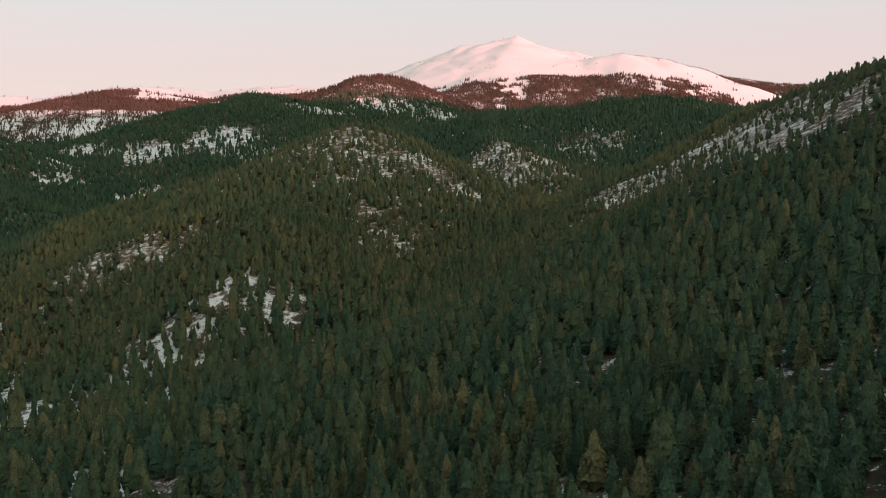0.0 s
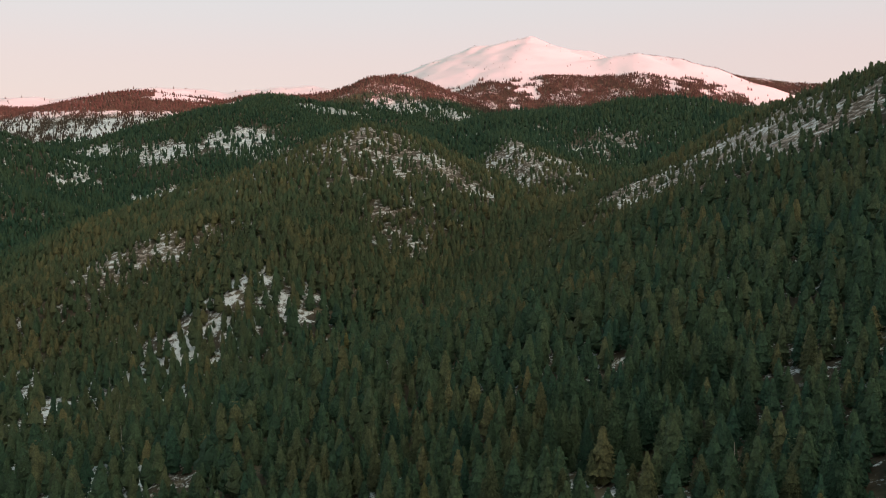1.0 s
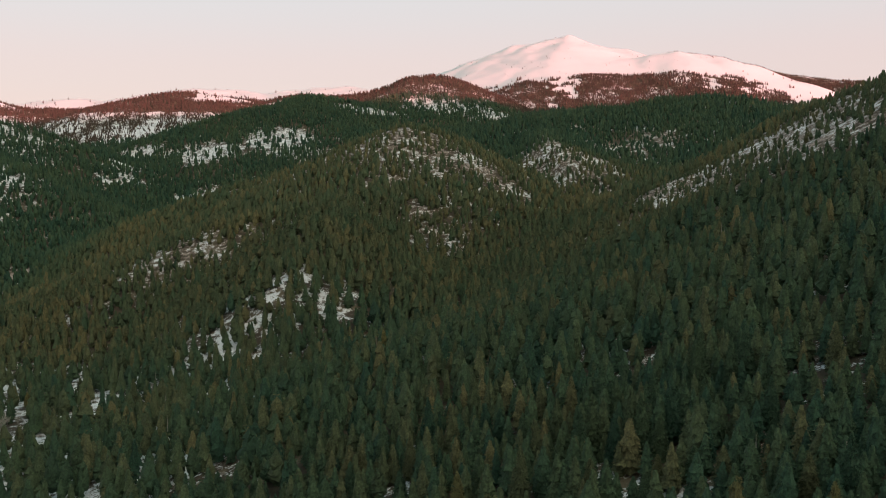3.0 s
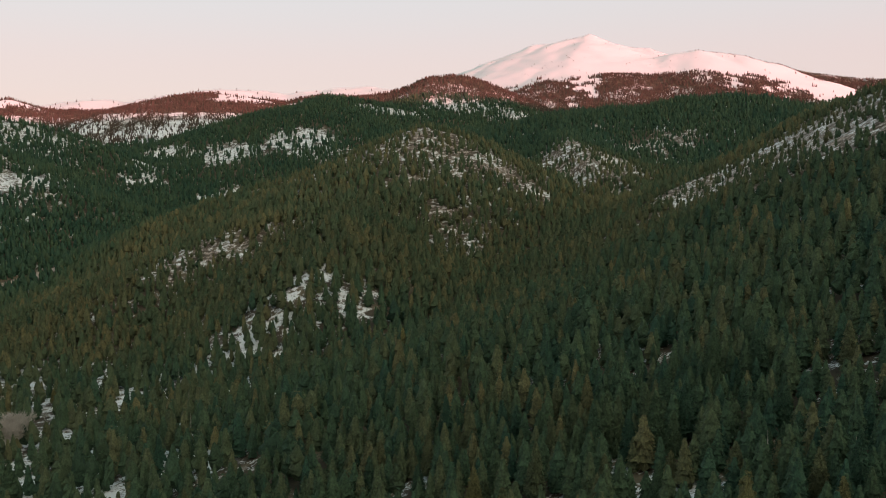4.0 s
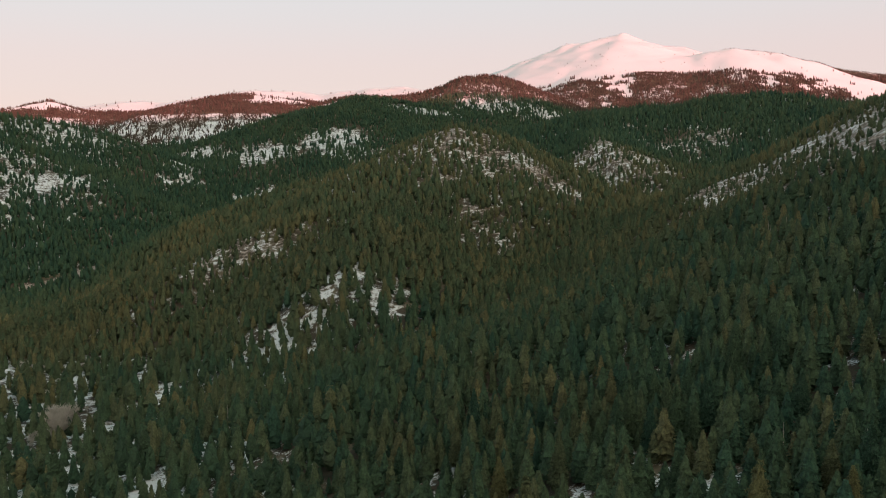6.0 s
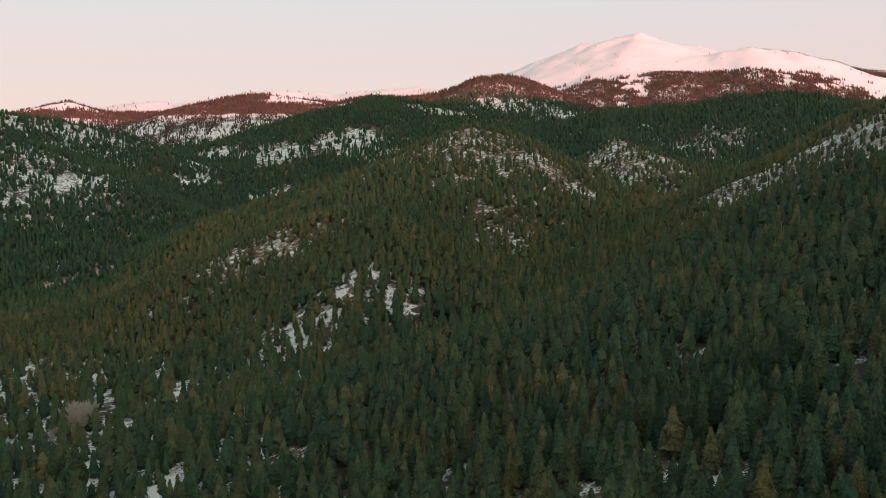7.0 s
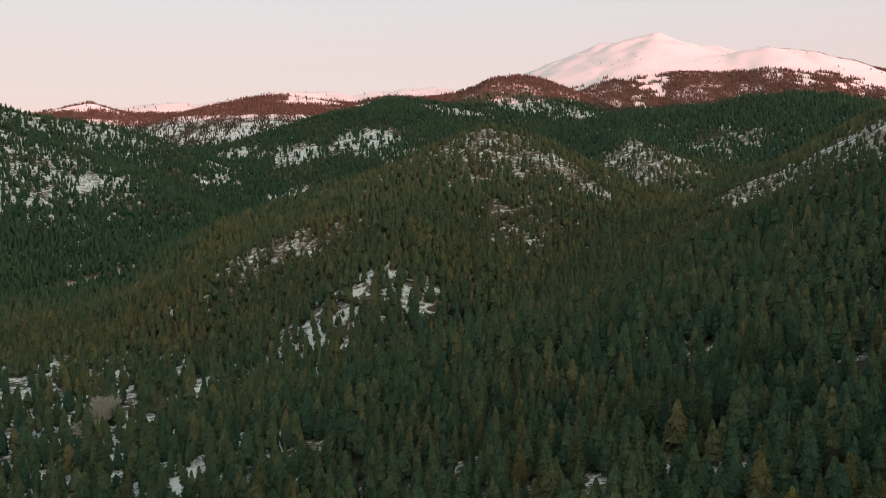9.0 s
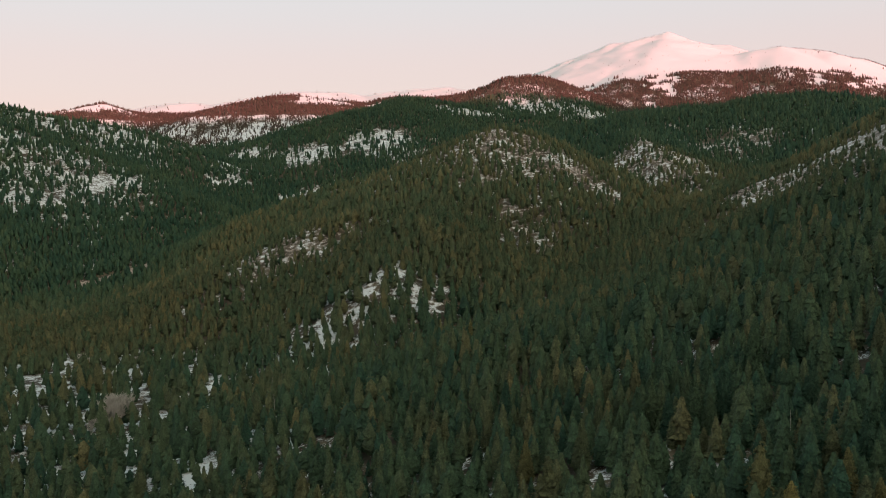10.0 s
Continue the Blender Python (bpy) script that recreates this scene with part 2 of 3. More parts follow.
def ridge_height(x, y, crest, slope_left, slope_right, roundness):
    out = np.full(x.shape, -1e3)
    last = len(crest) - 2
    for n, ((x0, y0, z0), (x1, y1, z1)) in enumerate(zip(crest, crest[1:])):
        dx, dy = x1 - x0, y1 - y0
        raw = ((x - x0) * dx + (y - y0) * dy) / (dx * dx + dy * dy)
        k = np.clip(raw, 0, 1)
        past = (np.maximum(-raw, 0) * (n == 0) + np.maximum(raw - 1, 0) * (n == last)) * math.hypot(dx, dy)
        ex, ey = x - x0 - k * dx, y - y0 - k * dy
        d2 = ex * ex + ey * ey
        side = dx * ey - dy * ex
        s = np.where(side > 0, slope_left, slope_right)
        h = z0 + k * (z1 - z0) - s * (np.sqrt(d2 + roundness ** 2) - roundness)
        h -= 0.35 * past
        out = np.maximum(out, h)
    return out


def ground_height(x, y):
    x, y = np.asarray(x, float), np.asarray(y, float)
    u, v = np.clip(x, -420, 260) / 100, np.clip(y, 0, 900) / 100
    floor = 76 + 29.3 * u + 6.3 * v + 3.2 * u * u - 0.9 * u * v - 0.8 * v * v
    floor = floor + 13 * np.exp(-((x - 25) ** 2 + (y - 550) ** 2) / 105 ** 2)          # a swell of the near slope
    floor = floor + 0.1 * np.clip(y - 1300, 0, 3300)
    hs = [floor] + [ridge_height(x, y, *r) for r in RIDGES.values()]
    top = np.max(hs, axis=0)
    h = top + 14 * np.log(sum(np.exp((q - top) / 14) for q in hs)) - 3
    far = np.clip((np.hypot(x, y) - 900) / 1500, 0, 1)
    top_land = np.clip((np.hypot(x, y) - 4050) / 150, 0, 1)
    h += top_land * (11 * (0.5 - np.abs(fbm(x, y, 190, 41))) + 4.5 * fbm(x + 0.5 * y, 0.2 * y, 60, 42) + 1.2 * fbm(x, 0.5 * y, 22, 43, 2))
    h += (3.0 + 9 * far) * fbm(x, y, 160, 3) + 1.2 * fbm(x, y, 30, 5, 3)
    return h


def blob(x, y, cx, cy, r):
    return np.exp(-((x - cx) ** 2 + (y - cy) ** 2) / (r * r))


# Open places: share of trees lost, rock, snow and spread, and where they lie, as x, y and radius
OPEN = {
    "gully": (0.9, 0.2, 0.48, 1.6, [(-77, 805, 15), (-84, 790, 9), (-66, 818, 14), (-118, 812, 5), (-60, 774, 11), (-98, 825, 9)]),
    "spur_rocks": (0.92, 0.45, 0.4, 1.35, [(-232, 1166, 17), (-376, 1217, 16), (-305, 1055, 13), (-297, 1117, 14), (-251, 1112, 14), (-180, 1052, 13), (-416, 1254, 13), (-269, 1082, 11)]),
    "mid_rocks": (0.92, 0.46, 0.42, 1.9, [(-121, 1440, 16), (-234, 1452, 16), (-52, 1435, 16), (-18, 1451, 16), (16, 1396, 14), (94, 1314, 16), (111, 1289, 14), (31, 1333, 15), (-24, 1254, 12), (18, 1158, 11), (44, 1108, 9), (150, 1253, 12), (163, 1211, 9), (-38, 1372, 13), (48, 1261, 11), (61, 1066, 6)]),
    "face_rocks": (0.92, 0.46, 0.44, 2.0, [(276, 1676, 21), (311, 1638, 18), (237, 1393, 19), (290, 1399, 16), (396, 1693, 17), (338, 1347, 15), (278, 1304, 15), (199, 1640, 14), (195, 1464, 13), (497, 1765, 16), (495, 1700, 11), (356, 1871, 16)]),
    "right_rocks": (0.92, 0.42, 0.42, 2.0, [(353, 846, 13), (377, 851, 12), (343, 735, 10), (376, 710, 11), (401, 729, 11), (395, 1051, 11), (366, 1062, 12), (276, 768, 8), (292, 762, 9), (336, 1098, 11), (278, 1015, 9), (358, 728, 8), (421, 933, 10), (413, 718, 8), (431, 1026, 9), (439, 1118, 10)]),
    "clearing": (0.92, 0.15, 0.48, 1.7, [(-371, 731, 14), (-400, 744, 10), (-404, 810, 12), (-330, 753, 10), (-269, 670, 10), (-289, 767, 6), (-305, 661, 13), (-287, 592, 10), (-258, 612, 8), (-311, 531, 8), (-281, 480, 8), (-367, 665, 8), (-339, 655, 10)]),
    "near_gaps": (0.95, 0.3, 0.4, 1.4, [(-78, 415, 5), (-72, 366, 5), (-14, 327, 6), (43, 277, 5), (66, 291, 5), (74, 268, 5), (141, 324, 5), (-260, 763, 8), (143, 325, 5), (158, 315, 5), (164, 301, 5), (75, 483, 5), (83, 294, 5), (-80, 439, 5), (-82, 425, 5), (-48, 404, 5), (108, 803, 6), (118, 708, 5), (28, 290, 5)]),
    "far_snow": (0.85, 0.0, 0.52, 1.4, [(-466, 2148, 30), (-500, 2132, 22), (-333, 2541, 71), (-289, 2419, 45), (-526, 2469, 62), (-597, 2469, 31), (-470, 2480, 39), (-722, 2510, 40), (-684, 2529, 32), (-699, 2293, 21), (-673, 2126, 16), (-631, 2189, 20), (-1171, 3349, 67), (-1082, 3411, 90), (-999, 3508, 69), (-1056, 3129, 37), (-156, 2927, 33), (-86, 2930, 36), (147, 3343, 25), (3, 2924, 29), (494, 3470, 30), (60, 3190, 45), (150, 3180, 45), (240, 3150, 45), (330, 3130, 40), (420, 3120, 40)]),
    "left_snow": (0.66, 0.0, 0.5, 1.5, [(-1098, 2282, 56), (-986, 2265, 47), (-934, 2245, 38), (-997, 1816, 33), (-901, 1814, 38), (-986, 2101, 37), (-898, 1691, 30), (-804, 1729, 30), (-755, 1777, 24), (-720, 1852, 20), (-861, 1576, 28), (-805, 1569, 22), (-737, 1512, 15), (-929, 1665, 24), (-1617, 3674, 40)]),
    "lit_snow": (0.5, 0.0, 0.42, 1.0, [(60, 3330, 40), (-60, 3300, 35), (170, 3300, 40), (300, 3260, 30), (420, 3230, 35), (490, 3560, 40), (440, 3620, 35), (620, 3650, 30), (-1180, 3540, 50), (-930, 3440, 60), (-820, 3500, 50)]),
    "track": (1.0, 0.8, 0.0, 1.2, [(-549, 1387, 15), (-572, 1364, 15), (-597, 1340, 15), (-625, 1314, 14)]),
    "bare_grove": (1.0, 0.2, 0.4, 1.15, [(-256, 556, 18), (-247, 532, 14), (-237, 508, 11)]),
    "thin_woods": (0.47, 0.2, 0.48, 1.1, [(-290, 650, 80), (-310, 560, 50), (-340, 760, 80), (-250, 520, 40), (-262, 590, 40)]),
    "hill_tops": (0.15, 0.42, 0.4, 1.0, [(0, 1400, 110), (-150, 1430, 90), (260, 1500, 150), (-280, 1110, 90)]),
    "right_slope": (0.5, 0.45, 0.42, 1.0, [(390, 1000, 100), (420, 880, 70), (400, 760, 55), (330, 1060, 60)]),
}


# hills where rock breaks through: x, y, radius and share
ROCKY = [(0, 1400, 110, 0.65), (-170, 1430, 110, 0.7), (340, 860, 55, 0.9), (300, 940, 55, 0.7), (350, 980, 60, 0.9), (110, 1300, 70, 0.9), (270, 1500, 150, 0.9), (300, 1350, 70, 0.45), (430, 1720, 120, 0.8), (-280, 1110, 90, 0.7),
         (390, 1030, 95, 1.0), (400, 880, 85, 1.0), (395, 750, 70, 1.0), (300, 790, 40, 0.8), (330, 1080, 60, 0.9), (-380, 1240, 60, 0.6), (40, 1120, 60, 0.5)]
CREST_TREES = [(1265, 4200), (1340, 4170), (1420, 4145), (1480, 4110), (1545, 4080), (1600, 4040), (1650, 4005), (1720, 3950)]


def cover(x, y, z):
    """Share of the ground under trees, rock and snow."""
    x, y = np.asarray(x, float), np.asarray(y, float)
    d = np.hypot(x, y)
    trees = np.clip(1.0 + 0.35 * fbm(x, y, 60, 11), 0.4, 1)
    rock = 0.15 + 0.25 * fbm(x, y, 140, 12)
    snow = 0.35 + 0.22 * fbm(x, y, 50, 13)
    far = np.clip((d - 2250) / 150, 0, 1) + np.clip((-x - 560) / 60, 0, 1) * np.clip((y - 1500) / 100, 0, 1)
    far = np.clip(far, 0, 1)
    patch = np.clip(1.0 + 0.9 * fbm(x, y, 110, 14), 0.35, 1)
    trees = trees * (1 - far) + patch * far
    snow = snow * (1 - far) + (0.3 + 0.2 * fbm(x, y, 120, 21)) * far
    rock = rock * (1 - far) + 0.1 * far
    west = np.clip((-x - 60) / 80, 0, 1) * np.clip((900 - y) / 100, 0, 1)
    trees = trees * (1 - 0.3 * west)
    snow = snow + 0.2 * west
    cold = np.clip((-x - 620) / 80, 0, 1) * np.clip((y - 1450) / 150, 0, 1) * (d < 3250)      # thin woods over snow on the hills of the west
    trees = trees * (1 - 0.27 * cold)
    snow = snow + 0.1 * cold
    ragged = fbm(x, y, 26, 15)
    streak = fbm(x + 0.2 * y, 0.14 * y, 15, 35, 2)               # chutes that run down the slopes
    fine_streak = fbm(x, 0.14 * y, 9, 36, 2)
    broken = fbm(x, y, 15, 37, 3)
    for key, (lost, ro, sn, spread, places) in OPEN.items():
        b = np.max([np.clip(1.6 * blob(x, y, cx, cy, r * spread), 0, 1) for cx, cy, r in places], axis=0)
        if key == "gully":
            gate = np.clip(b * (0.75 + 2.2 * fine_streak), 0, 1)
        elif key in ("far_snow", "left_snow", "lit_snow"):
            gate = np.clip(b * (0.75 + 1.6 * streak), 0, 1)
        elif key.endswith("_rocks"):
            gate = np.clip(b * ((0.35 if key == "right_rocks" else 0.18 if key == "face_rocks" else 0.28 if key == "mid_rocks" else 0.12) + 4.0 * broken), 0, 1)
        elif key in ("thin_woods", "clearing"):
            gate = np.clip(b * (0.95 + 1.6 * ragged), 0, 1)
        else:
            gate = np.clip(b * (1.0 + 3.4 * ragged), 0, 1)
        trees = trees * (1 - lost * gate)
        rock = rock * (1 - b) + ro * b
        snow = snow * (1 - b) + sn * b
    # small ragged breaks in the woods of the rocky hills
    breaks = np.clip((fbm(x, y, 26, 24) + 0.55 * fbm(x, y, 10, 25, 2)) * 14 - 2.9, 0, 1)
    rocky = np.clip(sum(k * blob(x, y, cx, cy, r) for cx, cy, r, k in ROCKY), 0, 1) * breaks
    trees = trees * (1 - 0.93 * rocky)
    rock = np.maximum(rock, 0.5 * rocky)
    snow = snow * (1 - rocky) + (0.4 + 0.22 * fbm(x, y, 45, 26)) * rocky
    # above the tree line lies open snow
    line = 700 + 40 * fbm(x, y, 200, 16)
    high = np.clip((z - line) / 25 + 0.5, 0, 1) * (d > 3600)
    shoulder = ridge_height(x, y, *RIDGES["brown_shoulder"])
    peaks = np.max([ridge_height(x, y, *RIDGES[k]) for k in ("snow_peak", "snow_peak_arm", "snow_peak_rib", "snow_shoulder")], axis=0)
    lower = np.maximum(ridge_height(x, y, *RIDGES["red_hill"]), shoulder + 26 + 46 * fbm(x, y, 48, 22))
    open_snow = ((peaks > lower) & (x > 60) & (d > 3500)) | ((x < -100) & (d > 4250))
    beyond = ridge_height(x, y, *RIDGES["far_right_hill"]) > peaks
    bare = np.where(beyond, 0, 1) * np.maximum(high, np.where(open_snow, 1.0, 0))
    trees = trees * (1 - bare) + 0.007 * bare
    snow = snow * (1 - bare) + 1.1 * bare
    snow = snow - 0.7 * np.clip(np.maximum(blob(x, y, 790, 4200, 45), blob(x, y, 765, 4080, 40)) * (0.5 + 2.5 * fbm(x, y, 28, 28)), 0, 1)
    crest = np.max([blob(x, y, cx, cy, 30) for cx, cy in CREST_TREES], axis=0)
    trees = np.maximum(trees, np.clip(1.3 * crest + 0.6 * ragged * crest, 0, 0.95))
    brown = (x > 200) & (d > 3500) & (bare < 0.5) & (beyond | (shoulder + 60 >= peaks))
    trees = np.where(brown, np.clip(1.05 + 1.4 * fbm(x, y, 60, 18), 0.12, 1), trees)
    snow = np.where(brown, 0.37 + 0.3 * fbm(x, y, 60, 23), snow)
    # the far hills of the left: woods on brown earth, snow in the hollows and on the end of the crest
    red = (d > 3250) & (d < 4150) & (x < -480)
    trees = np.where(red, np.clip(np.where(z < 500, 0.5 + 1.2 * streak, 0.98 + 0.6 * fbm(x, y, 60, 19)), 0.12, 1), trees)
    snow = np.where(red, np.where(z < 500, 0.55, 0.27) + 0.3 * fbm(x, y, 70, 27), snow)
    end = red & (((x > -840 + 60 * ragged) & (z > 560)) | ((x < -1380) & (z > 545 + 25 * ragged)))
    trees = np.where(end, 0.06, trees)
    snow = np.where(end, 1.1, snow)
    return np.clip(trees, 0, 1), np.clip(rock, 0, 1), np.clip(snow, 0, 1.2)


def stunting(x, y, z):
    """How small the trees stay on the rocky hills and near the tree line, as a share of their full size."""
    rocky = np.clip(sum(k * blob(x, y, cx, cy, r) for cx, cy, r, k in ROCKY) * 1.3, 0, 1)
    return (1 - 0.36 * rocky) * (1 - 0.35 * blob(x, y, 520, 1000, 230)) * np.where((z > 680) & (y > 3900), 0.5, 1)


def mesh_from(name, verts, faces, mat, attributes=(), smooth=False):
    """A mesh from arrays of places and of equal-sided faces."""
    me = bpy.data.meshes.new(name)
    nf, k = faces.shape
    me.vertices.add(len(verts))
    me.vertices.foreach_set("co", np.ascontiguousarray(verts, np.float32).ravel())
    me.loops.add(nf * k)
    me.loops.foreach_set("vertex_index", np.ascontiguousarray(faces, np.int32).ravel())
    me.polygons.add(nf)
    me.polygons.foreach_set("loop_start", np.arange(0, nf * k, k, dtype=np.int32))
    me.polygons.foreach_set("use_smooth", np.full(nf, smooth))
    for key, values in attributes:
        me.attributes.new(key, "FLOAT", "POINT").data.foreach_set("value", np.ascontiguousarray(values, np.float32))
    me.materials.append(mat)
    me.update(calc_edges=True)
    me.validate()
    return me


# the ground: one sheet of rings, finest where the valley opens
angles = np.radians(np.concatenate([np.arange(-40, 40, 0.25), np.arange(40, 100, 4.0), np.arange(100, 190, 1.5), np.arange(190, 320, 4.0)]))
rings = np.concatenate([np.linspace(6, 120, 14, endpoint=False), 120 * (2000 / 120) ** np.linspace(0, 1, 240, endpoint=False), np.arange(2000, 4760, 20), np.arange(4800, 5300, 50), np.arange(5400, 14200, 200)])
RR, AA = np.meshgrid(rings, angles, indexing="ij")
GX, GY = RR * np.sin(AA), RR * np.cos(AA)
GZ = ground_height(GX, GY)
_, g_rock, g_snow = cover(GX, GY, GZ)
nr, na = GX.shape
idx = np.arange(nr * na).reshape(nr, na)
nxt = np.roll(idx, -1, axis=1)
quads = np.stack([idx[:-1], nxt[:-1], nxt[1:], idx[1:]], -1).reshape(-1, 4)[:, ::-1]
ground_verts = np.stack([GX, GY, GZ], -1).reshape(-1, 3)
ground = new("ground", mesh_from("ground", ground_verts, quads, M_GROUND,
                                 (("rock", g_rock.ravel()), ("snow", g_snow.ravel())), True))
tagged(ground, "mountain ground of brown duff, grey rock and snow patches", "ground", kind="structure")

# how far each part of the land stands above or below the line of sight from the valley's open end
elev = np.arctan2(GZ + 12 - 200, RR)
crown_line = np.maximum.accumulate(np.arctan2(GZ + 8 - 200, RR), axis=0)


def in_sight(x, y):
    a = np.arctan2(x, y)
    col = np.clip(np.round((np.degrees(a) + 40) / 0.25).astype(int), 0, 319)
    row = np.clip(np.searchsorted(rings, np.hypot(x, y)), 0, nr - 1)
    return elev[row, col] > crown_line[np.maximum(row - 2, 0), col] - 0.003


# ---------------------------------------------------------------- trees
def crown_radius(u, full):
    """Radius of a crown at u from its base (0) to its tip (1), as a share of its widest."""
    if full:
        return np.clip(u / 0.18, 0.35, 1) ** 0.7 * np.clip(1 - u ** 1.5, 0, 1) ** 0.7 * 0.98 + 0.02
    return np.clip(u / 0.1, 0.7, 1) * np.clip(1 - u, 0, 1) ** 0.64 + 0.01


def crown_core(rng, height, radius, base, full, rings, sides, ragged=0.25):
    """A closed, lumpy crown: the dense mass of a conifer. Places and triangles."""
    span = height - base
    us = np.linspace(0.0, 0.93, rings)
    V = []
    lobes = rng.uniform(0.8, 1.15, sides)
    for k, u in enumerate(us):
        r = radius * float(crown_radius(np.array(max(u, 0.03)), full))
        a0 = rng.uniform(-0.25, 0.25) + (math.pi / sides) * (k % 2)
        for q in range(sides):
            a = a0 + q * 6.283 / sides + rng.uniform(-0.15, 0.15)
            rr = r * lobes[q] * rng.uniform(1 - ragged, 1 + ragged)
            V.append((rr * math.cos(a), rr * math.sin(a), base + span * (u + rng.uniform(-0.35, 0.35) / rings)))
    V.append((rng.uniform(-0.15, 0.15), rng.uniform(-0.15, 0.15), height))
    V.append((0.0, 0.0, base + span * 0.06))
    top, low = len(V) - 2, len(V) - 1
    F = []
    for k in range(rings - 1):
        for q in range(sides):
            p0, p1 = k * sides + q, k * sides + (q + 1) % sides
            F += [(p0, p1, p1 + sides), (p0, p1 + sides, p0 + sides)]
    for q in range(sides):
        k = (rings - 1) * sides
        F.append((k + q, k + (q + 1) % sides, top))
        F.append(((q + 1) % sides, q, low))
    return np.array(V), np.array(F)


def sprays_at(rng, tip, heading, size):
    """Single flat sprays of needles that end near the given places and point along the headings."""
    m = len(tip)
    out = heading / np.linalg.norm(heading, axis=1)[:, None]
    side = np.cross(out, np.array([0.0, 0.0, 1.0]) + 0.01)
    side /= np.linalg.norm(side, axis=1)[:, None]
    up = np.cross(out, side)
    roll = rng.normal(0, 0.6, m)
    side = side * np.cos(roll)[:, None] + up * np.sin(roll)[:, None]
    length = (size * rng.uniform(0.7, 1.3, m))[:, None]
    wide = length * rng.uniform(0.2, 0.32, m)[:, None]
    c = tip - out * length * 0.6
    P = np.stack([c, c + out * length * 0.55 + side * wide, c + out * length, c + out * length * 0.55 - side * wide], 1).reshape(-1, 3)
    q = np.arange(m) * 4
    F = np.concatenate([np.stack([q, q + 1, q + 2], -1), np.stack([q, q + 2, q + 3], -1)])
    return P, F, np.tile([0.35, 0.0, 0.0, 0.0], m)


def gather(pieces):
    """Joins arrays of places, triangles and shares of dark inner colour."""
    V, F, I, k = [], [], [], 0
    for v, f, i in pieces:
        V.append(v), F.append(f + k), I.append(i)
        k += len(v)
    return np.concatenate(V), np.concatenate(F), np.concatenate(I)


def fir_crown(rng, height, radius, base, tiers, points, sprays, size):
    """A conical crown: tiers of drooping boughs with ragged ends, the needles thickest at the ends. Places, triangles
    and the share of dark inner colour, twigs and painted shade.
    """
    span = height - base
    pieces = []
    lean = rng.uniform(0.82, 1.15, points)
    for k in range(tiers):
        u = (k / tiers) ** 0.92 + rng.uniform(-0.012, 0.012)
        r = radius * float(crown_radius(np.array(max(u, 0.02)), False)) * rng.uniform(0.86, 1.12)
        n = points if u < 0.6 else max(5, int(points * 0.7))
        step = span / tiers
        a = rng.uniform(0, 6.28) + np.arange(2 * n) * math.pi / n + rng.normal(0, 0.10, 2 * n)
        rr = r * np.where(np.arange(2 * n) % 2, rng.uniform(0.76, 0.95, 2 * n), rng.uniform(0.88, 1.14, 2 * n)) * lean[(np.arange(2 * n) // 2) % points]
        z0 = base + span * u
        tip_x, tip_y = rng.normal(0, 0.12, 2)
        hang = -0.07 * rr + rr * (tip_x * np.cos(a) + tip_y * np.sin(a)) + rng.normal(0, 0.24, 2 * n) * step + np.where(np.arange(2 * n) % 2, 0.12 * step, 0)
        rim = np.stack([rr * np.cos(a), rr * np.sin(a), z0 + hang], -1)
        mid = np.stack([0.68 * rr * np.cos(a), 0.68 * rr * np.sin(a), np.full(2 * n, z0 + 1.15 * step)], -1)
        top = np.array([[0.0, 0.0, min(z0 + 3.4 * step, height)]])
        V = np.concatenate([rim, mid, top])
        i = np.arange(2 * n)
        j = (i + 1) % (2 * n)
        F = np.concatenate([np.stack([i, j, j + 2 * n], -1), np.stack([i, j + 2 * n, i + 2 * n], -1), np.stack([i + 2 * n, j + 2 * n, np.full(2 * n, 4 * n)], -1)])
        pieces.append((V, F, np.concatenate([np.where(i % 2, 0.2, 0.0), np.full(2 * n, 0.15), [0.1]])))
    if sprays:
        u = 1 - rng.uniform(0, 1, sprays) ** 0.6
        u = np.clip(u, 0, 0.97)
        a = rng.uniform(0, 6.283, sprays)
        r = radius * crown_radius(u, False) * rng.uniform(0.88, 1.16, sprays) + 0.1
        tip = np.stack([r * np.cos(a), r * np.sin(a), base + span * u + rng.uniform(-0.1, 0.25, sprays)], -1)
        pieces.append(sprays_at(rng, tip, np.stack([np.cos(a), np.sin(a), np.where(u < 0.8, rng.uniform(-0.45, 0.5, sprays), rng.uniform(0.2, 1.5, sprays))], -1), size))
    return gather(pieces)


def pine_crown(rng, height, radius, base, clumps, sprays, size, core=(8, 9)):
    """A rounded crown of tufts of needles at the ends of its branches. Places, triangles and the share of dark inner
    colour, twigs and painted shade.
    """
    span = height - base
    V, F = crown_core(rng, height * 0.95, radius * 0.84, base, True, *core, 0.3)
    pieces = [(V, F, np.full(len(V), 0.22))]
    if clumps:
        u = np.clip(1 - rng.uniform(0, 1, clumps) ** 0.8, 0.0, 0.97)
        a = np.arange(clumps) * 2.39996 + rng.uniform(-0.4, 0.4, clumps)
        r = radius * crown_radius(u, True) * np.clip(rng.normal(0.85, 0.16, clumps), 0.45, 1.15)
        heart = np.stack([r * np.cos(a), r * np.sin(a), base + span * u], -1)
        way = rng.normal(0, 1, (clumps * sprays, 3))
        way[:, 2] = np.abs(way[:, 2]) * 0.9 - 0.15
        way += 0.5 * np.repeat(np.stack([np.cos(a), np.sin(a), 0 * a], -1), sprays, axis=0)
        way /= np.linalg.norm(way, axis=1)[:, None]
        pieces.append(sprays_at(rng, np.repeat(heart, sprays, axis=0) + way * size * 0.75, way, size))
    return gather(pieces)


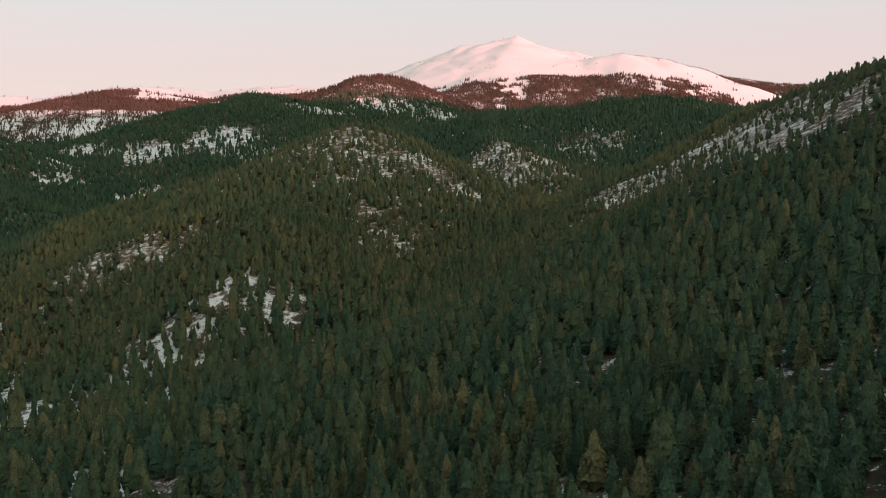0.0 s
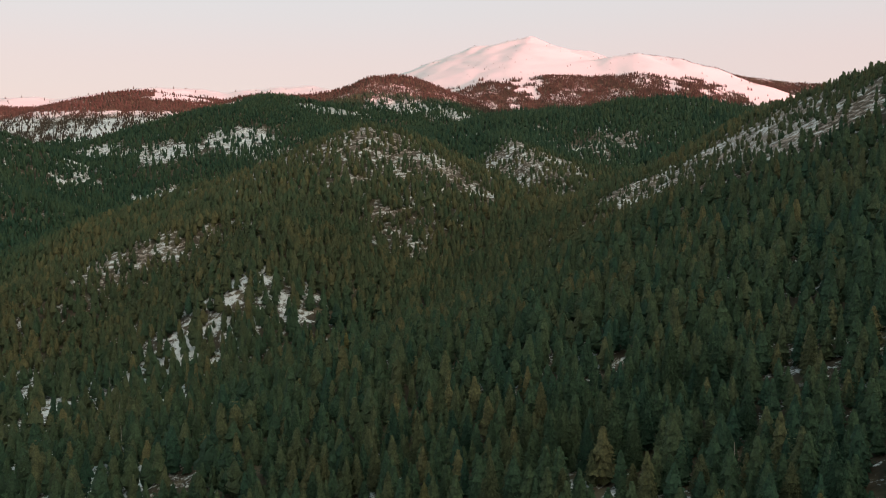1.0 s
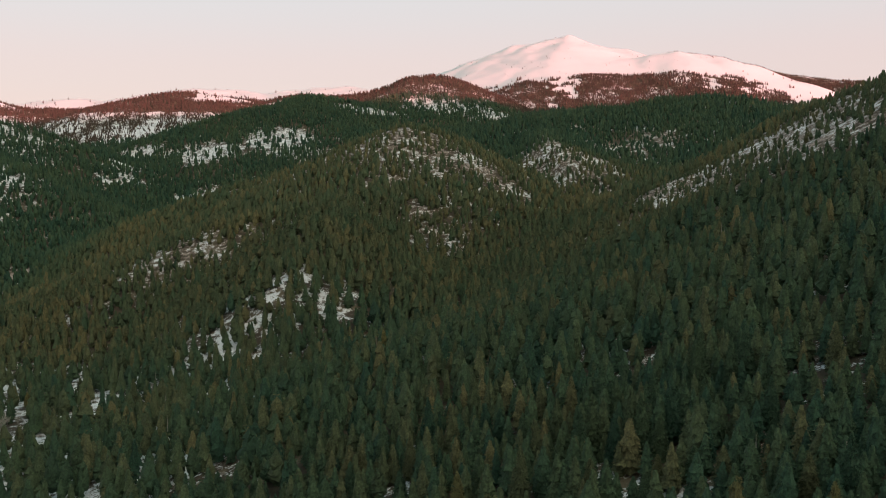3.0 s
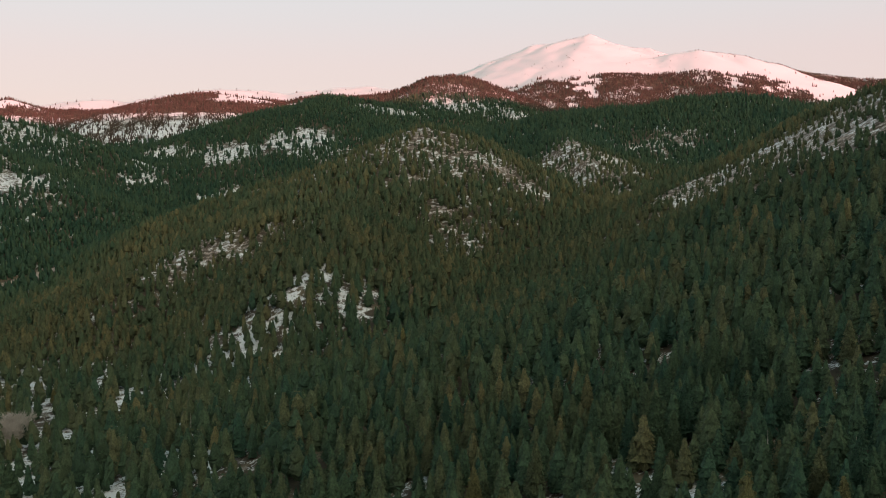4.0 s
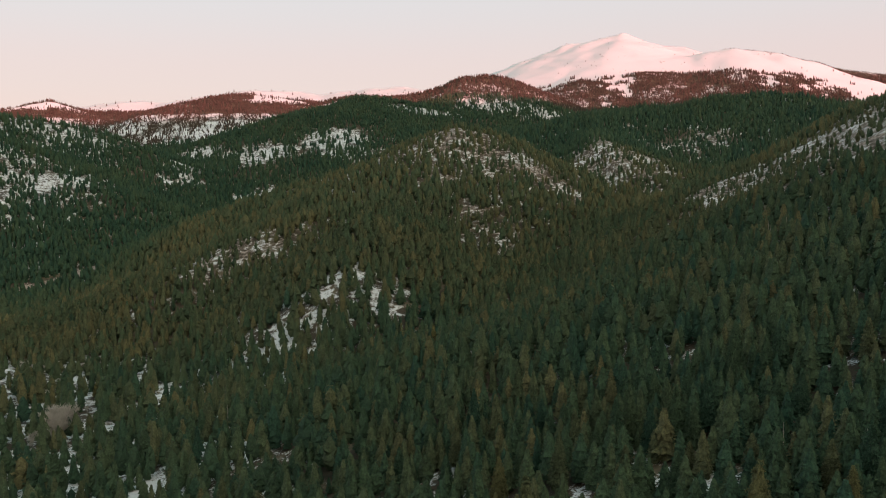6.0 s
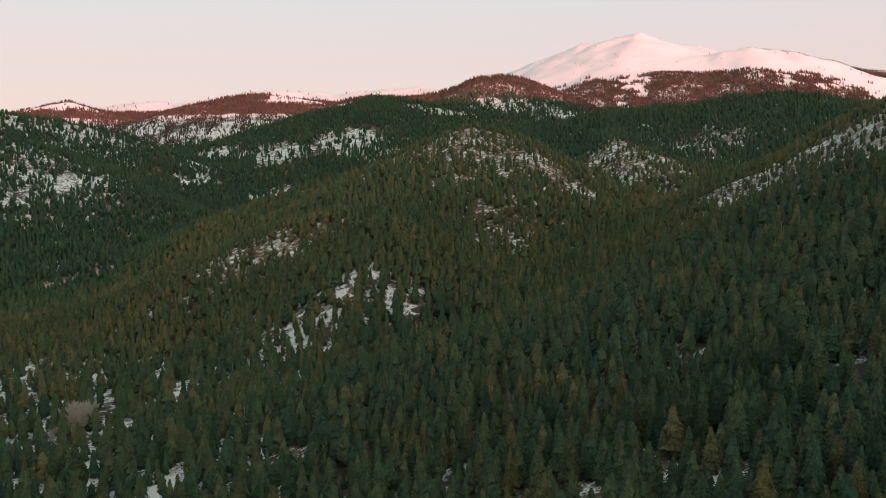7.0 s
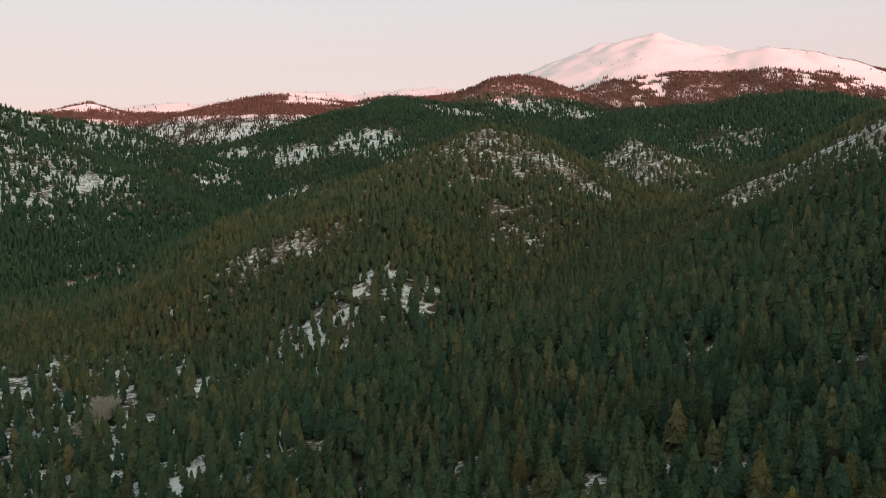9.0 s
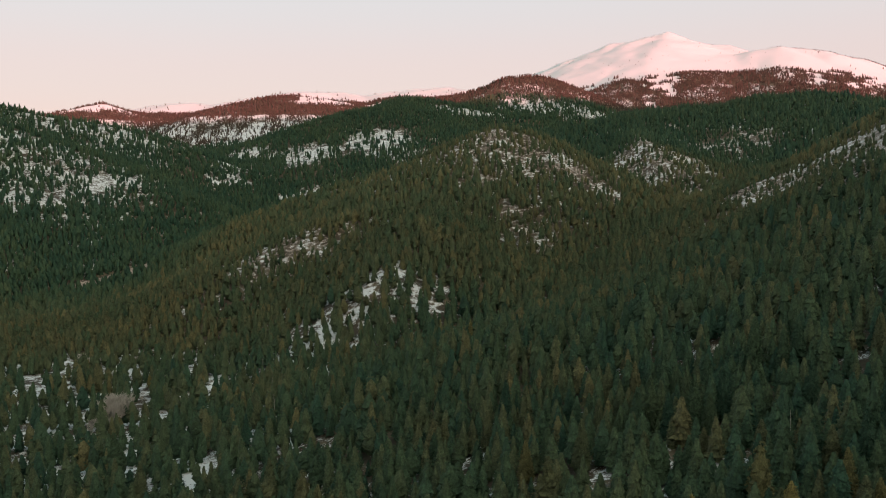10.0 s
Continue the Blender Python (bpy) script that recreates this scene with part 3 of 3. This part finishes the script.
def trunk_arrays(rng, height, foot, sides=7):
    V, F = [], []
    levels = ((0.0, 1.3), (0.05, 1.0), (0.5, 0.62), (0.97, 0.1))
    bend = rng.uniform(-0.012, 0.012, 2)
    for u, k in levels:
        for s in range(sides):
            a = s * 6.283 / sides
            V.append((bend[0] * u * height + foot * k * math.cos(a), bend[1] * u * height + foot * k * math.sin(a), u * height - (0.5 if u == 0 else 0)))
    for i in range(len(levels) - 1):
        for s in range(sides):
            p, q = i * sides + s, i * sides + (s + 1) % sides
            F += [(p, q, q + sides), (p, q + sides, p + sides)]
    return np.array(V), np.array(F)


def scatter(rng, near, far, spacing, width=36):
    """Jittered places between two distances from the valley's open end."""
    xs = np.arange(-far, far, spacing)
    ys = np.arange(0, far, spacing)
    X, Y = np.meshgrid(xs, ys)
    X = X + rng.uniform(-0.48, 0.48, X.shape) * spacing
    Y = Y + rng.uniform(-0.48, 0.48, Y.shape) * spacing
    X, Y = X.ravel(), Y.ravel()
    d = np.hypot(X, Y)
    ok = (d >= near) & (d < far) & (np.abs(np.degrees(np.arctan2(X, Y + 120))) < width)
    return X[ok], Y[ok]


def stand(name, label, rng, x, y, variants, size, mat=M_STAND):
    """All the trees of a stretch of woods, as one mesh."""
    z = ground_height(x, y)
    VV, FF, TT, II, base = [], [], [], [], 0
    small = stunting(x, y, z)
    pick = rng.integers(0, len(variants), len(x))
    # olive pines on the slopes that face the valley's mouth, dark firs behind them; the back slopes' shade is painted
    # into this tone
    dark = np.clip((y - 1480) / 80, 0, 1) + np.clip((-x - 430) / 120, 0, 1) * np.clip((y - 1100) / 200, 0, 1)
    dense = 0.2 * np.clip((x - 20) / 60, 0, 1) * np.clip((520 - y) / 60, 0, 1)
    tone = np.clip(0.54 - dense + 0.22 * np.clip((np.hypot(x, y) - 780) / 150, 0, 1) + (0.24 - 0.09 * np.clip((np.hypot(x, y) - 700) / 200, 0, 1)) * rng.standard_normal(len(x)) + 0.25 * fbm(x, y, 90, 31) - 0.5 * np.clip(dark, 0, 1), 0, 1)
    for v, (V, F, *rest) in enumerate(variants):
        # plain hill crowns kept lighter: distance haze put into their colour
        inner = rest[0] if rest else np.full(len(V), 0.12)
        m = pick == v
        n = int(m.sum())
        if not n:
            continue
        s = size * np.clip(1 + 0.2 * rng.standard_normal(n), 0.5, 1.5) * small[m]
        wide = s * rng.uniform(0.85, 1.2, n)
        a = rng.uniform(0, 6.283, n)
        P = np.empty((n, len(V), 3))
        P[:, :, 0] = x[m][:, None] + wide[:, None] * (V[:, 0] * np.cos(a)[:, None] - V[:, 1] * np.sin(a)[:, None])
        P[:, :, 1] = y[m][:, None] + wide[:, None] * (V[:, 0] * np.sin(a)[:, None] + V[:, 1] * np.cos(a)[:, None])
        P[:, :, 2] = z[m][:, None] + s[:, None] * V[:, 2] - 0.3
        VV.append(P.reshape(-1, 3))
        FF.append((F[None] + (base + np.arange(n) * len(V))[:, None, None]).reshape(-1, 3))
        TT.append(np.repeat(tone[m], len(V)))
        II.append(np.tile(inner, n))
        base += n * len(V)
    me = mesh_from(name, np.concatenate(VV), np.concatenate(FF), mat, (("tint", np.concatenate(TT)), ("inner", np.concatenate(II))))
    return tagged(new(name, me), label, "forest", kind="stuff")


def thin(rng, x, y, hidden_share=1.0):
    z = ground_height(x, y)
    trees, _, _ = cover(x, y, z)
    keep = rng.uniform(0, 1, len(x)) < trees
    if hidden_share < 1:
        keep &= in_sight(x, y) | (rng.uniform(0, 1, len(x)) < hidden_share)
    return x[keep], y[keep]


rng = np.random.default_rng(7)

# the nearest trees, each a thing with a trunk and a crown
TREE_KINDS = []
for k in range(8):
    full = k % 2 == 1
    h = 20.0
    base = h * (0.2 if full else 0.08)
    V, F, I = pine_crown(rng, h, 4.6, base, 120, 10, 0.7, (15, 16)) if full else fir_crown(rng, h, 4.4, base, 22, 12, 1100, 0.85)
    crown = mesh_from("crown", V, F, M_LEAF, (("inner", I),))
    V, F = trunk_arrays(rng, h * 0.97, 0.28)
    TREE_KINDS.append((mesh_from("trunk", V, F, M_BARK, smooth=True), crown, full))
TREE_LABELS = {False: "dark green conical fir tree on the forest floor", True: "olive green ponderosa pine with a rounded crown"}
GOLDEN_LABELS = {False: "conical fir tree with golden olive needles, warm glow painted in", True: "rounded pine tree with golden olive needles, warm glow painted in"}


def plant(kind, x, y, height, turn, wide=1.0, golden=False):
    trunk, crown, full = TREE_KINDS[kind]
    tree = new("pine_tree" if full else "fir_tree")
    tagged(tree, (GOLDEN_LABELS if golden else TREE_LABELS)[full], "tree", group="trees of the near slope")
    tree.location = (x, y, float(ground_height(np.array([x]), np.array([y]))[0]) - 0.1)
    tree.rotation_euler = (0, 0, turn)
    s = height / 20.0
    tree.scale = (s * wide, s * wide, s)
    for key, me in (("trunk", trunk), ("crown", crown)):
        piece = new(key, me)
        piece.parent = tree
        if golden and key == "crown":
            piece.material_slots[0].link = "OBJECT"
            piece.material_slots[0].material = M_GOLD
    return tree


# a few trees are golden; on the nearest the tone paints in warm light
def is_golden(x, y):
    return bool(rng.uniform() < (0.55 if math.hypot(x, y) < 285 or (x < -110 and y < 400) else 0.12))


# well-seen trees: x, y and the height of the tip above the datum
TALL_WEST = [(-282, 691, 46), (-241, 624, 44), (-198, 431, 75), (-184, 624, 74), (-172, 486, 70), (-160, 371, 88), (-149, 466, 63), (-136, 428, 67), (-116, 442, 80), (-110, 438, 73), (-103, 545, 82), (-94, 454, 69), (-93, 346, 87), (-83, 610, 63), (-76, 438, 67), (-70, 308, 98), (-68, 481, 80), (-57, 483, 95), (-52, 399, 94), (-51, 501, 95), (-43, 403, 86), (-36, 541, 106), (-35, 365, 85), (-34, 418, 103), (-25, 423, 101), (-23, 354, 96)]
TALL_MIDDLE = [(-19, 363, 100), (-15, 596, 109), (-11, 370, 105), (-4, 338, 96), (0, 357, 105), (0, 520, 108), (8, 389, 111), (15, 304, 107), (17, 369, 113), (21, 261, 114), (24, 318, 108), (28, 399, 119), (31, 376, 112), (35, 297, 117), (36, 368, 112), (43, 351, 114), (44, 324, 118), (50, 311, 116), (53, 370, 123), (55, 345, 121), (57, 294, 108), (58, 318, 124), (61, 289, 108), (64, 324, 127), (64, 364, 125), (66, 261, 121), (68, 308, 124)]
TALL_EAST = [(75, 281, 115), (76, 363, 130), (77, 320, 130), (77, 221, 131), (78, 347, 127), (78, 311, 130), (82, 303, 125), (85, 321, 136), (85, 277, 120), (89, 313, 133), (90, 266, 125), (99, 244, 131), (99, 217, 130), (102, 237, 131), (104, 294, 130), (105, 326, 133), (105, 268, 130), (109, 229, 138), (109, 299, 136), (110, 352, 139), (113, 358, 146), (115, 293, 139), (118, 272, 135), (120, 342, 143), (127, 346, 147), (147, 316, 152)]
tall = np.array(TALL_WEST + TALL_MIDDLE + TALL_EAST, float)
tall_foot = ground_height(tall[:, 0], tall[:, 1])
for (tx, ty, tip), foot in zip(tall, tall_foot):
    h = float(np.clip(tip - foot, 12, 26))
    round_crown = rng.uniform() < (0.45 if tx < -20 else 0.03)
    kind = int(rng.integers(0, 4)) * 2 + int(round_crown)
    plant(kind, float(tx), float(ty), h, float(rng.uniform(0, 6.28)), float(np.clip(15 / h, 0.75, 1.1)), is_golden(tx, ty))

x, y = scatter(rng, 195, 430, 7.2)
x, y = thin(rng, x, y)
gap = np.min(np.hypot(x[:, None] - tall[None, :, 0], y[:, None] - tall[None, :, 1]), axis=1)
x, y = x[gap > 3.4], y[gap > 3.4]
order = np.argsort(np.hypot(x, y))
near, rest = order[:300 - len(tall)], order[300 - len(tall):]
for i in near:
    round_crown = rng.uniform() < (0.5 if x[i] < -20 else 0.04)
    plant(int(rng.integers(0, 4)) * 2 + int(round_crown), float(x[i]), float(y[i]), float(np.clip(rng.normal(13.4, 2.8), 6, 19)),
          float(rng.uniform(0, 6.28)), float(rng.uniform(0.92, 1.15)), is_golden(x[i], y[i]))


def variants(count, maker):
    return [maker(k % 2 == 1) for k in range(count)]


far_trees = [crown_core(rng, 12 if k % 3 else 9, 4.6 if k % 3 else 5.0, 0.3, k % 3 != 1, 2, 5, 0.35) for k in range(12)]
firs_only = [fir_crown(rng, 20, 4.6, 1.6, 12, 7, 120, 1.2) for k in range(6)]
mid_trees = variants(9, lambda full: pine_crown(rng, 20, 4.8, 4.0, 44, 6, 0.9, (9, 11)) if full else fir_crown(rng, 20, 4.6, 1.6, 12, 7, 120, 1.2))
below_trees = variants(9, lambda full: pine_crown(rng, 20, 5.3, 3.2, 12, 4, 1.6, (7, 8)) if full else fir_crown(rng, 20, 4.9, 1.2, 7, 5, 20, 1.7))
spur_trees = variants(8, lambda full: pine_crown(rng, 18, 5.4, 2.0, 9, 3, 2.6, (4, 6)) if full else fir_crown(rng, 18, 4.8, 0.8, 5, 5, 0, 1.0))
hill_trees = [crown_core(rng, 17, 5.4 if k % 2 else 4.8, 0.6, k % 2 == 1, 3, 6, 0.3) for k in range(12)]
speck_trees = [crown_core(rng, 18 if k % 3 else 13, 4.3 if k % 3 else 5.4, 0.3, k % 3 != 1, 3, 5, 0.35) for k in range(12)]

east = rest[x[rest] > -10]
west = rest[x[rest] <= -10]
stand("fir_woods_near", "dark green conical firs with olive tips on the near slope", rng, x[east], y[east], firs_only, 0.67)
stand("mixed_woods_near", "mixed olive pines and dark green firs on the near slope", rng, x[west], y[west], mid_trees, 0.74)
for name, a, b, step, kinds, size, hid in (
        ("woods_below", 430, 850, 8.0, below_trees, 0.8, 1.0),
        ("woods_on_spurs", 850, 1180, 7.8, spur_trees, 0.78, 0.3),
        ("woods_on_hills", 1180, 1750, 7.4, hill_trees, 0.82, 0.3),
        ("woods_far", 1750, 3260, 8.4, speck_trees, 0.86, 0.05),
        ("woods_farthest", 3260, 4750, 8.6, far_trees, 0.86, 0.0)):
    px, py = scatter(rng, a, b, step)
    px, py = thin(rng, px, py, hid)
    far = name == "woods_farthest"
    stand(name, "conifer woods on the far slopes, red sunlight painted into their brown" if far else "dense dark green conifer forest on the mountain slopes",
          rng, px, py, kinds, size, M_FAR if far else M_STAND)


# ---------------------------------------------------------------- bare trees, dead trees, shrubs, logs, rocks
def limb(V, F, a, b, ra, rb, sides=4):
    """Adds a tapered limb from a to b."""
    a, b = np.asarray(a, float), np.asarray(b, float)
    d = (b - a) / (np.linalg.norm(b - a) + 1e-9)
    u = np.cross(d, (0.3, 0.5, 0.8))
    u /= np.linalg.norm(u)
    w = np.cross(d, u)
    k = len(V)
    for c, r in ((a, ra), (b, rb)):
        for q in range(sides):
            t = q * 6.283 / sides
            V.append(tuple(c + r * (u * math.cos(t) + w * math.sin(t))))
    for q in range(sides):
        p0, p1 = k + q, k + (q + 1) % sides
        F += [(p0, p1, p1 + sides), (p0, p1 + sides, p0 + sides)]


def bare_tree_meshes(rng, height):
    """A leafless tree: stems, and a haze of fine twigs."""
    V, F, W, G = [], [], [], []
    for stem in range(3):
        top = np.array([rng.uniform(-0.2, 0.2) * height, rng.uniform(-0.2, 0.2) * height, height * rng.uniform(0.55, 0.7)])
        limb(V, F, (0.25 * stem, 0.2 * (stem % 2), -0.4), top, 0.14, 0.06, 5)
        for b in range(9):
            k = rng.uniform(0.3, 1.0)
            a = rng.uniform(0, 6.28)
            start = top * k
            r = height * rng.uniform(0.16, 0.3)
            end = start + np.array([math.cos(a) * r, math.sin(a) * r, r * rng.uniform(0.7, 1.5)])
            limb(V, F, start, end, 0.05, 0.02, 3)
            for t in range(30):
                q = start + (end - start) * rng.uniform(0.3, 1.0)
                a2 = rng.uniform(0, 6.28)
                e2 = q + np.array([math.cos(a2), math.sin(a2), rng.uniform(0.5, 2.0)]) * height * rng.uniform(0.04, 0.085)
                limb(W, G, q, e2, 0.045, 0.02, 3)
    return (np.array(V), np.array(F)), (np.array(W), np.array(G))


def ground_at(x, y):
    return float(ground_height(np.array([float(x)]), np.array([float(y)]))[0])


rng2 = np.random.default_rng(21)
BARE = []
for k in range(3):
    (V, F), (W, G) = bare_tree_meshes(rng2, 9.0)
    BARE.append((mesh_from("trunk", V, F, M_TWIG), mesh_from("twig_mass", W, G, M_TWIG)))


def plant_bare(kind, x, y, height):
    tree = new("bare_tree")
    tagged(tree, "leafless grey-brown deciduous tree in a clearing", "tree", group="bare trees of the clearings")
    tree.location = (x, y, ground_at(x, y) - 0.1)
    tree.rotation_euler = (0, 0, float(rng2.uniform(0, 6.28)))
    q = height / 9.0
    tree.scale = (q, q, q)
    for key, me in zip(("trunk", "crown"), BARE[kind]):
        new(key, me).parent = tree


for cx, cy, spread, count, size in ((-254, 560, 3.6, 16, 22), (-258, 548, 5, 8, 10), (-392, 800, 9, 6, 12), (-275, 640, 10, 4, 7), (44, 270, 5, 3, 5), (-330, 700, 14, 5, 7)):
    for k in range(count):
        plant_bare(k % 3, cx + float(rng2.normal(0, spread)), cy + float(rng2.normal(0, spread * 0.6)), size * float(rng2.uniform(0.75, 1.2)))


def dead_tree_meshes(rng, height):
    """A standing dead tree: its bent trunk, and its broken branches one by one."""
    V, F = [], []
    mid = np.array([rng.uniform(-0.2, 0.2), rng.uniform(-0.2, 0.2), height * 0.55])
    limb(V, F, (0, 0, -0.4), mid, 0.24, 0.16, 6)
    limb(V, F, mid, mid + (rng.uniform(-0.3, 0.3), rng.uniform(-0.3, 0.3), height * 0.45), 0.16, 0.04, 6)
    branches = []
    for b in range(18):
        z = height * rng.uniform(0.25, 0.95)
        a = rng.uniform(0, 6.28)
        r = rng.uniform(0.6, 2.2) * (1.1 - z / height)
        W, G = [], []
        elbow = (0.6 * r * math.cos(a), 0.6 * r * math.sin(a), z + rng.uniform(-0.2, 0.1))
        limb(W, G, (0, 0, z), elbow, 0.06, 0.035, 3)
        limb(W, G, elbow, (r * math.cos(a + 0.2), r * math.sin(a + 0.2), elbow[2] + rng.uniform(-0.1, 0.4)), 0.035, 0.012, 3)
        branches.append(mesh_from("branch", np.array(W), np.array(G), M_DEAD))
    return mesh_from("trunk", np.array(V), np.array(F), M_DEAD), branches


DEAD = [dead_tree_meshes(rng2, 17.0) for _ in range(4)]
for k, (dx, dy, h) in enumerate(((110, 233, 17), (-98, 385, 17), (-135, 520, 16), (-150, 575, 18), (98, 262, 15), (-40, 470, 17), (215, 615, 17), (228, 622, 18),
                                 (222, 640, 16), (-20, 610, 17), (150, 620, 15), (-190, 700, 16), (60, 690, 16), (-330, 930, 14))):
    t = new("dead_tree")
    tagged(t, "standing dead tree with a bare pale grey trunk", "tree", group="standing dead trees")
    t.location = (dx, dy, ground_at(dx, dy))
    t.rotation_euler = (0, 0, k * 1.3)
    t.scale = (h / 17, h / 17, h / 17)
    trunk, branches = DEAD[k % 4]
    trunk_part = new("trunk", trunk)
    trunk_part.parent = t
    for me in branches:
        new("branch", me).parent = trunk_part


def log_mesh(rng):
    V, F = [], []
    limb(V, F, (-4, 0, 0.15), (1.5, 0.15, 0.17), 0.2, 0.15, 7)
    limb(V, F, (1.5, 0.15, 0.17), (4.5, -0.1, 0.15), 0.15, 0.06, 7)
    for k in range(6):
        x0 = rng.uniform(-2, 4)
        limb(V, F, (x0, 0, 0.2), (x0 + rng.uniform(0.2, 0.6), rng.uniform(-0.9, 0.9), rng.uniform(0.3, 0.9)), 0.04, 0.015, 3)
    return mesh_from("fallen_log", np.array(V), np.array(F), M_DEAD)


LOG = log_mesh(rng2)
for k in range(16):
    lx, ly = -310 + float(rng2.normal(0, 32)), 670 + float(rng2.normal(0, 40))
    t = new("fallen_log", LOG)
    tagged(t, "fallen grey log lying on the snowy clearing", "log", group="fallen logs in the clearing")
    t.location = (lx, ly, ground_at(lx, ly))
    t.rotation_euler = (0, 0, float(rng2.uniform(0, 3.14)))

# three young firs in the snow of the clearing
for sx, sy in ((-401, 745), (-396, 747), (-390, 745)):
    plant(0, sx, sy, 5.0, sx * 0.7, 1.3)


def shrub_mesh(rng):
    V, F = [], []
    for k in range(90):
        a, e = rng.uniform(0, 6.28), rng.uniform(0.2, 1.4)
        r = rng.uniform(0.5, 1.1)
        limb(V, F, (0.15 * math.cos(a), 0.15 * math.sin(a), 0), (r * math.cos(a) * math.cos(e), r * math.sin(a) * math.cos(e), r * math.sin(e)), 0.05, 0.02, 3)
    return mesh_from("shrub", np.array(V), np.array(F), M_TWIG)


SHRUB = shrub_mesh(rng2)
for k in range(60):
    c = ((-300, 640, 40), (-340, 710, 40), (-14, 327, 9), (-80, 430, 9), (66, 285, 9), (141, 320, 8))[k % 6 if k < 24 else k % 2]
    sx, sy = c[0] + float(rng2.normal(0, c[2] * 0.6)), c[1] + float(rng2.normal(0, c[2] * 0.6))
    t = new("shrub", SHRUB)
    tagged(t, "low leafless brown shrub on open ground", "shrub", group="shrubs of the clearings")
    t.location = (sx, sy, ground_at(sx, sy) - 0.05)
    q = float(rng2.uniform(0.9, 2.2))
    t.scale = (q, q, q * 0.8)
    t.rotation_euler = (0, 0, float(rng2.uniform(0, 6.28)))


def boulder_arrays(rng):
    bm = bmesh.new()
    bmesh.ops.create_icosphere(bm, subdivisions=1, radius=1.0)
    V = np.array([v.co[:] for v in bm.verts])
    F = np.array([[v.index for v in f.verts] for f in bm.faces])
    bm.free()
    V = V * rng.uniform(0.6, 1.15, (len(V), 1)) * np.array([1.2, 0.9, 0.7])
    V[:, 2] = np.maximum(V[:, 2], -0.3)
    return V, F


bx, by = scatter(rng2, 250, 1750, 7.0)
_, b_rock, _ = cover(bx, by, ground_height(bx, by))
keep = rng2.uniform(0, 1, len(bx)) < np.clip(b_rock - 0.3, 0, 1) * 2.0
boulders = stand("boulders", "grey granite boulders and outcrops on the slopes", rng2, bx[keep], by[keep],
                 [boulder_arrays(rng2) for _ in range(8)], 1.5, M_STONE)
tagged(boulders, category="rocks")
